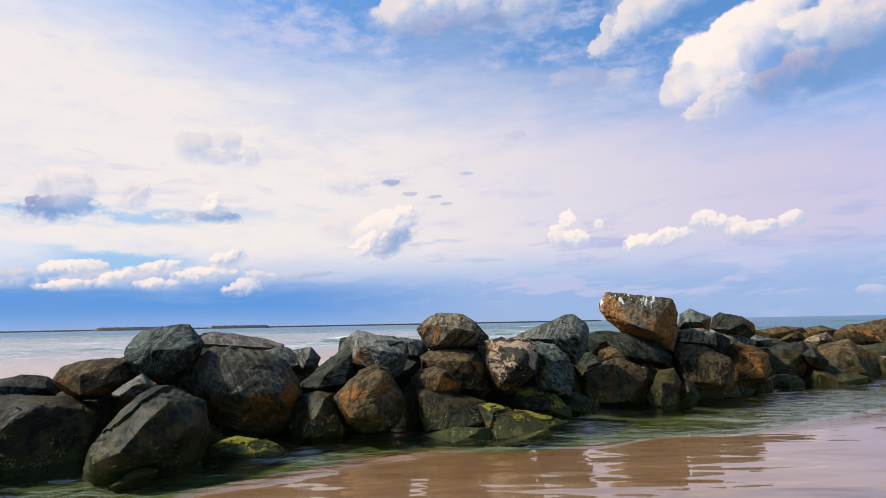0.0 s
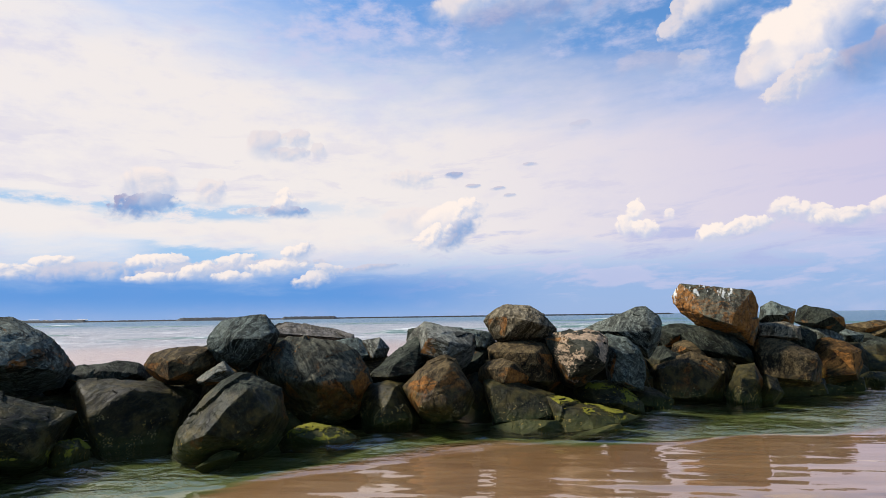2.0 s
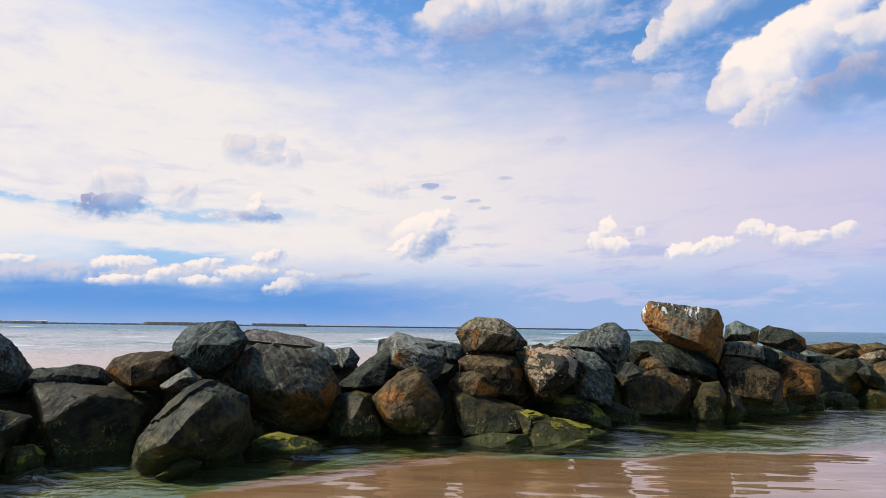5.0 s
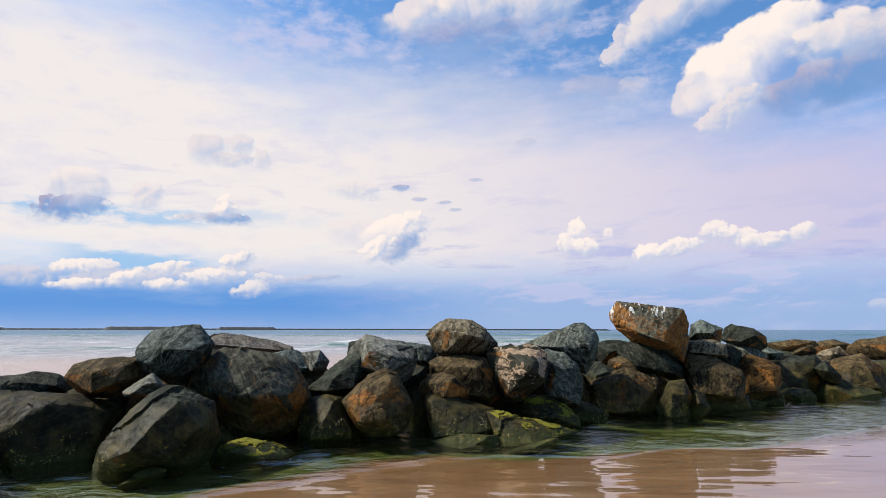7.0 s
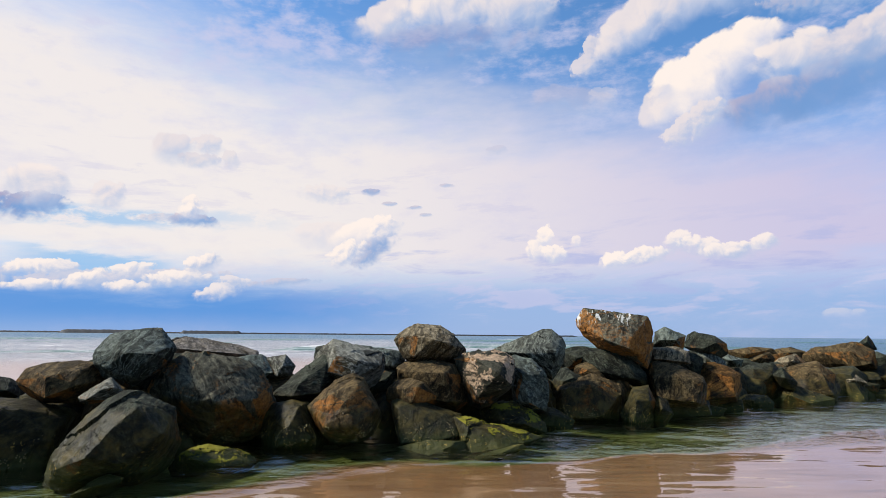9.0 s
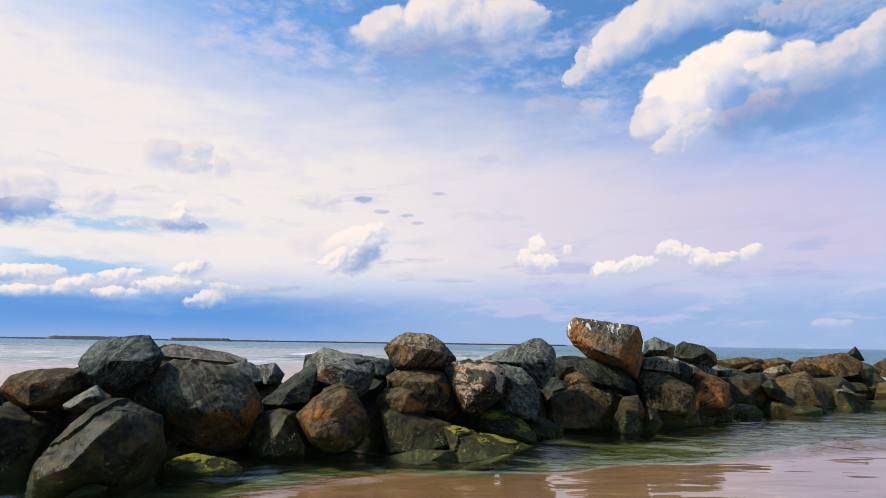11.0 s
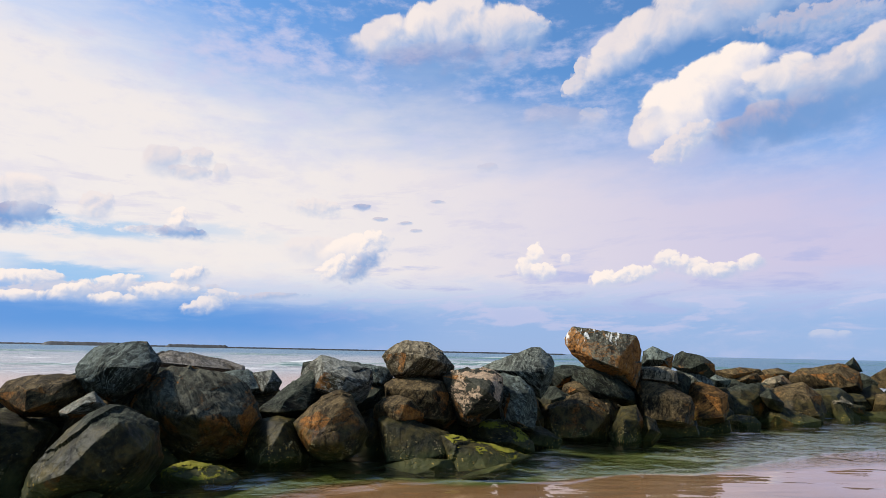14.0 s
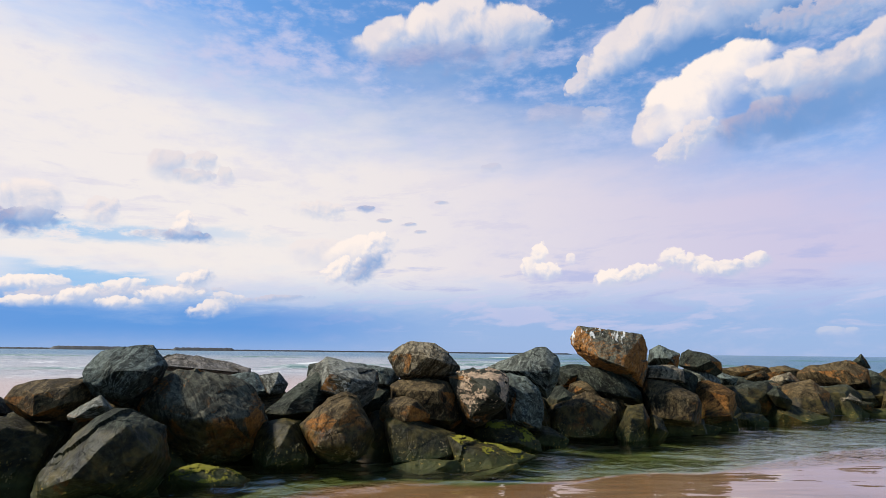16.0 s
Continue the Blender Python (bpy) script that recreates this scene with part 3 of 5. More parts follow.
def sea_height(r, az):
    x, y = r * math.sin(radians(az)), r * math.cos(radians(az))
    d = -0.26 * x + 0.966 * y
    z = 0.0
    for front, tall, phase in ((62.0, 0.42, 0.0), (84.0, 0.55, 1.7), (118.0, 0.60, 3.1), (165.0, 0.60, 4.4), (230.0, 0.55, 5.2)):
        along = 0.15 + 1.3 * noise.noise(Vector((x * 0.045 + phase * 9, phase, 0)))
        c = d - front - 9 * noise.noise(Vector((x * 0.012, phase * 3, 1.0)))
        z += 1.35 * tall * max(0.0, along) * math.exp(-(c / (2.0 if c < 0 else 4.0)) ** 2)
    c = d - 70.0 - 2 * noise.noise(Vector((x * 0.1, 4.0, 1.0)))
    z += 0.85 * math.exp(-((x + 10) / 5.5) ** 2) * math.exp(-(c / (1.6 if c < 0 else 4.0)) ** 2)
    far = smooth01((r - 45) / 40) * (1 - smooth01((r - 900) / 600))
    return z + far * 0.12 * noise.noise(Vector((x * 0.05, y * 0.22, 7)))


def sea_radii(az):
    w = pile_range(az)
    near = [w + (46 - w) * k / 20 for k in range(20)]
    return near + [46 * 1.0135 ** k for k in range(342)]


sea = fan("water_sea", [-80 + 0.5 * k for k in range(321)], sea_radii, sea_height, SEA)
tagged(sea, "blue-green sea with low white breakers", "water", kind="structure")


# ---- boulders ----
def ico_sphere(level):
    bm = bmesh.new()
    bmesh.ops.create_icosphere(bm, subdivisions=level, radius=1.0)
    v = np.array([tuple(p.co) for p in bm.verts])
    f = [tuple(q.index for q in t.verts) for t in bm.faces]
    bm.free()
    return v / np.linalg.norm(v, axis=1)[:, None], f


SPHERES = {3: ico_sphere(3)}


def value_noise(p, seed):
    """Smooth random values from -1 to 1 at many places at once."""
    cell = np.floor(p).astype(np.int64)
    f = p - cell
    f = f * f * (3 - 2 * f)
    total = np.zeros(len(p))
    for dx in (0, 1):
        for dy in (0, 1):
            for dz in (0, 1):
                h = ((cell[:, 0] + dx) * 73856093) ^ ((cell[:, 1] + dy) * 19349663) ^ ((cell[:, 2] + dz) * 83492791) ^ (seed * 2654435)
                h = (h ^ (h >> 13)) * 1274126177 & 0x7FFFFFFF
                h = (h ^ (h >> 15)) * 2246822519 & 0x7FFFFFFF
                w = (f[:, 0] if dx else 1 - f[:, 0]) * (f[:, 1] if dy else 1 - f[:, 1]) * (f[:, 2] if dz else 1 - f[:, 2])
                total += w * ((h & 0xFFFF) / 32767.5 - 1)
    return total


def rough_noise(p, seed, octaves):
    total, amp = np.zeros(len(p)), 1.0
    for k in range(octaves):
        total += amp * value_noise(p * (2.03 ** k) + 17.3 * k, seed + k)
        amp *= 0.55
    return total


def solid_of(normals, dists):
    """The corners and triangles of the solid that a set of planes leaves over."""
    bm = bmesh.new()
    bmesh.ops.create_cube(bm, size=8.0)
    for n, d in zip(normals, dists):
        cut = bmesh.ops.bisect_plane(bm, geom=bm.verts[:] + bm.edges[:] + bm.faces[:], dist=1e-5, plane_co=Vector(n) * d, plane_no=n, clear_outer=True)
        rim = [e for e in cut["geom_cut"] if isinstance(e, bmesh.types.BMEdge)]
        if len(rim) > 2:
            bmesh.ops.edgeloop_fill(bm, edges=rim)
    bmesh.ops.remove_doubles(bm, verts=bm.verts[:], dist=0.004)
    bmesh.ops.triangulate(bm, faces=bm.faces[:])
    bmesh.ops.recalc_face_normals(bm, faces=bm.faces[:])
    v = np.array([tuple(q.co) for q in bm.verts])
    f = np.array([[q.index for q in t.verts] for t in bm.faces])
    bm.free()
    return v, f


def refined(v, f, h):
    """Split every edge longer than h, over and over."""
    for _ in range(9):
        e = np.sort(np.concatenate([f[:, [0, 1]], f[:, [1, 2]], f[:, [2, 0]]]), axis=1)
        code, inverse = np.unique(e[:, 0] * (len(v) + 1) + e[:, 1], return_inverse=True)
        ends = np.stack([code // (len(v) + 1), code % (len(v) + 1)], 1)
        long = np.linalg.norm(v[ends[:, 0]] - v[ends[:, 1]], axis=1) > h
        if not long.any():
            break
        mid = np.full(len(ends), -1)
        mid[long] = len(v) + np.arange(long.sum())
        v = np.concatenate([v, (v[ends[long, 0]] + v[ends[long, 1]]) / 2])
        m = mid[inverse].reshape(3, -1).T
        has = m >= 0
        n = has.sum(1)
        out = [f[n == 0]]
        t, q = f[n == 3], m[n == 3]
        out += [np.stack(s, 1) for s in ((t[:, 0], q[:, 0], q[:, 2]), (q[:, 0], t[:, 1], q[:, 1]), (q[:, 2], q[:, 1], t[:, 2]), (q[:, 0], q[:, 1], q[:, 2]))]
        for k in range(3):
            i, j = (k + 1) % 3, (k + 2) % 3
            one = (n == 1) & has[:, k]
            t, q = f[one], m[one]
            out += [np.stack(s, 1) for s in ((t[:, k], q[:, k], t[:, j]), (q[:, k], t[:, i], t[:, j]))]
            two = (n == 2) & ~has[:, k]
            t, q = f[two], m[two]
            out += [np.stack(s, 1) for s in ((t[:, j], q[:, j], q[:, i]), (q[:, j], t[:, k], t[:, i]), (q[:, j], t[:, i], q[:, i]))]
        f = np.concatenate(out)
    return v, f


def hewn(h, thick, seed, cuts, facets=(), rough=1.0):
    """A stone split off by flat faces. cuts: angle and distance of the faces round its upright outline. facets: turn, tilt and
    distance of the broken faces in front. Chipped corners, worn edges, stepped fractures and grain follow."""
    rng = random.Random(seed)
    pairs = sorted((cuts[i] % 360, cuts[i + 1]) for i in range(0, len(cuts), 2))
    corners = []
    for (a, d), (b, e) in zip(pairs, pairs[1:] + pairs[:1]):
        ca, sa, cb, sb = math.cos(radians(a)), math.sin(radians(a)), math.cos(radians(b)), math.sin(radians(b))
        det = ca * sb - sa * cb
        if abs(det) > 0.05:
            corners.append(((d * sb - e * sa) / det, (ca * e - cb * d) / det))
    normals, dists = [], []

    def plane(turn, tilt, d):
        a, e = radians(turn), radians(tilt)
        normals.append((math.sin(a) * math.cos(e), -math.cos(a) * math.cos(e), math.sin(e)))
        dists.append(d)

    for a, d in pairs:
        t = radians(rng.uniform(8, 24))
        normals.append((math.cos(radians(a)) * math.cos(t), math.sin(t), math.sin(radians(a)) * math.cos(t)))
        dists.append(d * math.cos(t))
    if facets:
        for i in range(0, len(facets), 3):
            plane(*facets[i:i + 3])
    else:
        for a, d in pairs:
            t = radians(rng.uniform(2, 13))
            normals.append((math.cos(radians(a)) * math.cos(t), -math.sin(t), math.sin(radians(a)) * math.cos(t)))
            dists.append(d * math.cos(t) * 1.03)
        for turn, tilt, f in ((rng.uniform(-30, 15), rng.uniform(46, 68), 0.3), (rng.uniform(-30, 30), rng.uniform(-22, 4), rng.uniform(0.65, 0.85)), (rng.choice((-1, 1)) * rng.uniform(35, 60), rng.uniform(-5, 30), rng.uniform(0.6, 0.85))):
            plane(turn, tilt, 0.0)
            n = normals[-1]
            dists[-1] = max(f * thick, 0.97 * max(n[0] * x + n[2] * z for x, z in corners))
    for turn, tilt, f in ((150, 10, 0.95), (-160, -5, 0.9), (180, 30, 0.95)):
        plane(turn, tilt, 0.0)
        n = normals[-1]
        dists[-1] = max(f * thick, 0.97 * max(n[0] * x + n[2] * z for x, z in corners))
    v, f = solid_of(normals, dists)
    # knock off corners
    for _ in range(5):
        n = Vector((rng.gauss(0, 1), -abs(rng.gauss(0, 0.9)), rng.gauss(0, 1))).normalized()
        normals.append(tuple(n))
        dists.append(float((v @ np.array(n)).max()) * rng.uniform(0.975, 0.995))
    v, f = solid_of(normals, dists)
    size = float(np.ptp(v[:, 0]) * np.ptp(v[:, 2])) ** 0.5
    p, f = refined(v, f, h)
    # nearness to the edges between faces
    N, D = np.array(normals), np.array(dists)
    slack = np.maximum(0.0, D[None] - p @ N.T)
    two = np.partition(slack, 1, axis=1)[:, 1]
    wear = 0.011 * size
    weight = np.exp(-slack / (0.8 * wear))
    out = weight @ N
    out /= np.linalg.norm(out, axis=1)[:, None] + 1e-9
    q = p / size
    lift = -wear * 0.55 * np.exp(-two / wear) * (0.7 + 0.9 * rough_noise(q * 5, seed, 3))
    # larger bites along the edges
    lift -= 0.040 * size * np.clip(rough_noise(q * 3.1, seed + 3, 2) - 0.55, 0, 1) * np.exp(-two / (0.09 * size))
    # flakes: patches of face lifted and tipped along fractures
    for count, amp, tip in ((7, 0.010, 0.04), (40, 0.005, 0.05)):
        at = p[[rng.randrange(len(p)) for _ in range(count)]]
        wobble = p + 0.05 * size * np.stack([rough_noise(q * 4, seed + 20 + k, 3) for k in range(3)], 1)
        near = np.concatenate([((c[:, None, :] - at[None]) ** 2).sum(2).argmin(1) for c in np.array_split(wobble, 8)])
        offs = np.array([rng.uniform(-1, 0.5) for _ in range(count)]) * amp * size
        grad = np.array([[rng.gauss(0, tip) for _ in range(3)] for _ in range(count)])
        lift += offs[near] + np.clip(((p - at[near]) * grad[near]).sum(1) * 0.5, -0.02 * size, 0.02 * size)
    # bedding: sharp little steps where layers broke off
    bedding = Vector((rng.uniform(-0.7, 0.7), rng.uniform(-0.4, 0.4), 1.0)).normalized()
    s = (q @ np.array(bedding)) * 9 + 1.5 * rough_noise(q * 1.8, seed + 9, 3)
    fr = s % 1.0
    lift += np.where(fr < 0.86, fr, (1 - fr) * 6.1) * 0.010 * size * np.clip(0.6 + rough_noise(q * 2.2, seed + 5, 2), 0, 1)
    lift += 0.006 * size + rough_noise(q * 2.0, seed + 31, 3) * 0.004 * size + (0.5 - np.abs(rough_noise(q * 9.0, seed + 41, 4))) * 0.006 * size
    face_tone = np.array([rng.random() for _ in D])[np.argmin(slack, axis=1)]
    return p + out * (rough * lift)[:, None], f.tolist(), face_tone


def part(name, verts, faces, mat, parent, label="", smooth=True):
    """One mesh under a thing, in the thing's own space."""
    ob = new(name, mesh_of(name, verts, faces, mat, smooth))
    ob.parent = parent
    return tagged(ob, label)


def grow_moss(stone, verts, tris, z0, cover, steep, low, high):
    """A raised mat of moss over the faces that lie flat enough, between two heights."""
    v = np.asarray(verts)
    t = np.array(tris)
    n = np.cross(v[t[:, 1]] - v[t[:, 0]], v[t[:, 2]] - v[t[:, 0]])
    n /= np.linalg.norm(n, axis=1)[:, None] + 1e-9
    c = v[t].mean(1)
    keep = [i for i in range(len(t)) if n[i, 2] > steep and n[i, 1] < 0.45 and low < c[i, 2] + z0 < high and noise.fractal(Vector(c[i]) * 2.6 + Vector((z0 * 9, 4, 1)), 0.5, 2.2, 5) > 0.5 - cover]
    if len(keep) < 30:
        return
    used = {}
    out, faces = [], []
    for i in keep:
        f = []
        for k in t[i]:
            if k not in used:
                used[k] = len(out)
                q = v[k] + n[i] * (0.008 + 0.016 * noise.random())
                out.append(q)
            f.append(used[k])
        faces.append(f)
    tagged(part("moss", out, faces, MOSS_GREEN, stone, "bright yellow-green moss mat"), kind="stuff")


def grow_barnacles(stone, verts, z0, count, seed):
    """Small ringed cones on the tide-washed face."""
    rng = random.Random(seed)
    v = np.asarray(verts)
    r = np.linalg.norm(v, axis=1)[:, None]
    pick = [i for i in range(len(v)) if v[i, 1] < -0.02 and 0.02 < v[i, 2] + z0 < 0.42 + 0.25 * noise.noise(Vector(v[i]) * 1.7) and noise.noise(Vector(v[i]) * 4.3) > 0.10]
    out, faces = [], []
    for _ in range(count if len(pick) > 40 else 0):
        c = v[rng.choice(pick)]
        n = Vector(c / np.linalg.norm(c))
        a = n.orthogonal().normalized()
        b = n.cross(a)
        s = rng.uniform(0.007, 0.017)
        base = len(out)
        for ring, lift in ((1.0, -0.3), (0.5, 0.8)):
            for k in range(6):
                w = math.pi * k / 3
                out.append(tuple(Vector(c) + (a * math.cos(w) + b * math.sin(w)) * s * ring + n * s * lift))
        out.append(tuple(Vector(c) + n * s * 0.4))
        for k in range(6):
            j = (k + 1) % 6
            faces.append((base + k, base + j, base + 6 + j, base + 6 + k))
            faces.append((base + 6 + k, base + 6 + j, base + 12))
    if out:
        tagged(part("barnacle_crust", out, faces, BARNACLE, stone, "crust of small yellow-brown barnacles", False), kind="stuff")


def boulder(x, y, z, turn, thick, mat, seed, cuts, facets=(), rough=1.0, grain=0.0034, moss=(), shells=0):
    """One stone of the breakwater; grain is its finest edge, as a share of how far off it lies."""
    verts, tris, face_tone = hewn(grain * math.hypot(x, y), thick, seed, cuts, facets, rough)
    me = mesh_of("boulder", verts, tris, mat)
    me.attributes.new("face_tone", "FLOAT", "POINT").data.foreach_set("value", face_tone)      # each broken face has weathered in its own way
    me.set_sharp_from_angle(angle=radians(38))
    ob = new("boulder", me)
    ob.matrix_world = pose(x, y, z, 0, 0, turn)
    if moss:
        grow_moss(ob, verts, tris, z, *moss)
    if shells:
        grow_barnacles(ob, verts, z, shells, seed)
    return tagged(ob, LOOKS[mat], "boulder", "breakwater boulders")


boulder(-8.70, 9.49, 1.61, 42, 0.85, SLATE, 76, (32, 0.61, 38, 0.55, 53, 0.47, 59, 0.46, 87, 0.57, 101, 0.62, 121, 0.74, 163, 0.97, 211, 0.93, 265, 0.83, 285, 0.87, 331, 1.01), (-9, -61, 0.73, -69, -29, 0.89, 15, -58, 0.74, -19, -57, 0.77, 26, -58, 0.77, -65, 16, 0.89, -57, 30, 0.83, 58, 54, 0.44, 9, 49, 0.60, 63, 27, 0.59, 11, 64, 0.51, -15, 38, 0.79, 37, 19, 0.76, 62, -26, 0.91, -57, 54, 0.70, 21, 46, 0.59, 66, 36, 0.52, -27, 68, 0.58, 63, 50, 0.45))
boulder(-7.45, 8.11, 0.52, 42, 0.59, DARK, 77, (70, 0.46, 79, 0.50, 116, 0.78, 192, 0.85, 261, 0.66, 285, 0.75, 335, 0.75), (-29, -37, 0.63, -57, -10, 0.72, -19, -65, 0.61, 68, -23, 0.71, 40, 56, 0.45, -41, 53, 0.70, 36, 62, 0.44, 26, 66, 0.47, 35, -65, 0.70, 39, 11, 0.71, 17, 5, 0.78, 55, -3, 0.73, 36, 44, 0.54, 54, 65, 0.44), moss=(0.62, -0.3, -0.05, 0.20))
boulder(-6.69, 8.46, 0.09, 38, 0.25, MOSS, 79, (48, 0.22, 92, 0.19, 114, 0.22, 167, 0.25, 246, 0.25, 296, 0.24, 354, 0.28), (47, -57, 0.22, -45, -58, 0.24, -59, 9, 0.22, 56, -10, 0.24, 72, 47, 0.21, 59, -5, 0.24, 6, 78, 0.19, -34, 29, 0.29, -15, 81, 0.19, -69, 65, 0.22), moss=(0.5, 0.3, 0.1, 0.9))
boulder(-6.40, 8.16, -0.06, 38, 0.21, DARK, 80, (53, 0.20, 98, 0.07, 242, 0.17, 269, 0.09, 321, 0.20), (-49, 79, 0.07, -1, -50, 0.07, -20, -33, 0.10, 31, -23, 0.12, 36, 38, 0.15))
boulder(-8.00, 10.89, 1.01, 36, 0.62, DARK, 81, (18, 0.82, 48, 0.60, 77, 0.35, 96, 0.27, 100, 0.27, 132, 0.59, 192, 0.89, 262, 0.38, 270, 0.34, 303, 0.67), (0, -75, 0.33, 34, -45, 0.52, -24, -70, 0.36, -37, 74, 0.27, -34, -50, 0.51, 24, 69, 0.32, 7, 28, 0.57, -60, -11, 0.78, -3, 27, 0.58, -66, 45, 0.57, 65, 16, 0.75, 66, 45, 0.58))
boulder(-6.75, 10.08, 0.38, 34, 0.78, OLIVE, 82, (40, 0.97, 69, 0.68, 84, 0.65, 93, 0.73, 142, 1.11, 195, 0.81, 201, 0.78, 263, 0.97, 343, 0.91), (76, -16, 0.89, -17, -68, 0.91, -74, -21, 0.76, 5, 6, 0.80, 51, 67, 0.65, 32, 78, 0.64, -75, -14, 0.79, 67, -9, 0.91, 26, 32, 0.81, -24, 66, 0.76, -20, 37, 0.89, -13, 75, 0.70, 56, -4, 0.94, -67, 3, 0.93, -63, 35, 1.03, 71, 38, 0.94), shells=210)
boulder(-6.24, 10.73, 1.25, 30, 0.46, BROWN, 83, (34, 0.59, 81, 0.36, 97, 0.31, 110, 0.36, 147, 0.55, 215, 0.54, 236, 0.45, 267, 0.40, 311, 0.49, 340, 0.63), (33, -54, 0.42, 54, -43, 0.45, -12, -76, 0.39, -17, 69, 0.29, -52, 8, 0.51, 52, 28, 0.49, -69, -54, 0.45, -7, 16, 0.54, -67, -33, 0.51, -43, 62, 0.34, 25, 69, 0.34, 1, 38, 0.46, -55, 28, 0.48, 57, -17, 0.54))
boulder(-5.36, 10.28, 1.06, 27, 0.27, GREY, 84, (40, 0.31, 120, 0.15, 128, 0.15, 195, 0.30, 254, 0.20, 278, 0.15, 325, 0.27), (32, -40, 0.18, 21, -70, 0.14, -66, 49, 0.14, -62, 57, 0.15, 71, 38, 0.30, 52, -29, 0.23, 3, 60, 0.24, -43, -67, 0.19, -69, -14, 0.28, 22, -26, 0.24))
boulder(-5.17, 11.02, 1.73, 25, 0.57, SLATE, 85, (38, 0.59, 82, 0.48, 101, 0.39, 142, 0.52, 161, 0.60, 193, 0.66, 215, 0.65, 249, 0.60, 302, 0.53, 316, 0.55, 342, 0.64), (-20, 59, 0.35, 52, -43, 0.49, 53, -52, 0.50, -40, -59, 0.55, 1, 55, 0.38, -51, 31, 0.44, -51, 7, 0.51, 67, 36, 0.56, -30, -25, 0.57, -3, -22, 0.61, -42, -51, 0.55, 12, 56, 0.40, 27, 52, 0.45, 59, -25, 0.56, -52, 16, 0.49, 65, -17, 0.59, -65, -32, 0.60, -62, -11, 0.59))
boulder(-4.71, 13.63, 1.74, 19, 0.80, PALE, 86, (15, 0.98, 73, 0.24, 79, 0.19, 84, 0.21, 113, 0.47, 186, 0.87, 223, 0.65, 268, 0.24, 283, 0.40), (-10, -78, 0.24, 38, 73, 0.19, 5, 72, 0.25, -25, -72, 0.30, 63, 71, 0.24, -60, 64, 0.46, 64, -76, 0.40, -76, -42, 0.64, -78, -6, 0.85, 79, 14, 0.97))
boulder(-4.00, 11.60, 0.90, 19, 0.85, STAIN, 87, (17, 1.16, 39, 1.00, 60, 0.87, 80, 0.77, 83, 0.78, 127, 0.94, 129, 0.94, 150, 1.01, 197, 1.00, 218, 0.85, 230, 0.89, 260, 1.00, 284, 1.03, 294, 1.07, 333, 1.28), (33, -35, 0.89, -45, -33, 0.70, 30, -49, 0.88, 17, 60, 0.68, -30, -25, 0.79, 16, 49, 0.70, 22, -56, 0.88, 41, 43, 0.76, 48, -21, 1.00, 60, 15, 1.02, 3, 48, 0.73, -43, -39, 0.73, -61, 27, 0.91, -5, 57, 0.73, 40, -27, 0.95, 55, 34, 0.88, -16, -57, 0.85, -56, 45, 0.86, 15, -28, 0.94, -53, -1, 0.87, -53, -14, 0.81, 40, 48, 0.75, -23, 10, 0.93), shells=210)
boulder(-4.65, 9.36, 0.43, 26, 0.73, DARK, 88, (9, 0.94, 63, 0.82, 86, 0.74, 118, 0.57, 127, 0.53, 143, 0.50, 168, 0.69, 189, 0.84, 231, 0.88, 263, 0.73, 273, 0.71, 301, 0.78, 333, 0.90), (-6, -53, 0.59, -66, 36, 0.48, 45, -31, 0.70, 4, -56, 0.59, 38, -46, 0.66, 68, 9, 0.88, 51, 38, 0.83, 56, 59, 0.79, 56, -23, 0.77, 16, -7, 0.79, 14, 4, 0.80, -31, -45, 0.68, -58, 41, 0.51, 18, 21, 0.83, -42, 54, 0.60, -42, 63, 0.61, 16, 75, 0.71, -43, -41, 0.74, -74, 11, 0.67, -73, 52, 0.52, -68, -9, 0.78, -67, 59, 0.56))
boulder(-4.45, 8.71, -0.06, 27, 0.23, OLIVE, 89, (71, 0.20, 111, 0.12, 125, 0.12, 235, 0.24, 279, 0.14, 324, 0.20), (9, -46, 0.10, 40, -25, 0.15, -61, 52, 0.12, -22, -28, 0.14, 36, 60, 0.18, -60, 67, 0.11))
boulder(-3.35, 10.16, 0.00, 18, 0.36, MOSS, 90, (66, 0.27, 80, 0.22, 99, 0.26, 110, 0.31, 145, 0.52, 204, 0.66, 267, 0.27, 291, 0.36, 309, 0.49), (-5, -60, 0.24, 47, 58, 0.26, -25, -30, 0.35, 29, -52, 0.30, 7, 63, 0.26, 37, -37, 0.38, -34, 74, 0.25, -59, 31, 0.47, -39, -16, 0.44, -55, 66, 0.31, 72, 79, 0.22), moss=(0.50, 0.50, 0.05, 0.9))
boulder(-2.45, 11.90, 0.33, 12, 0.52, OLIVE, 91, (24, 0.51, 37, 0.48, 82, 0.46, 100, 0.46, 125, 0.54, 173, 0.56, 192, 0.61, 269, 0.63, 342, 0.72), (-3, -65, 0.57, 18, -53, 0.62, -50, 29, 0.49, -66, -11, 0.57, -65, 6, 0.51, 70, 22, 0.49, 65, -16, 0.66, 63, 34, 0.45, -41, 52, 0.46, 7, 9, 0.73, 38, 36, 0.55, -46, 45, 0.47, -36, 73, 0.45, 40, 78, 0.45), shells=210)
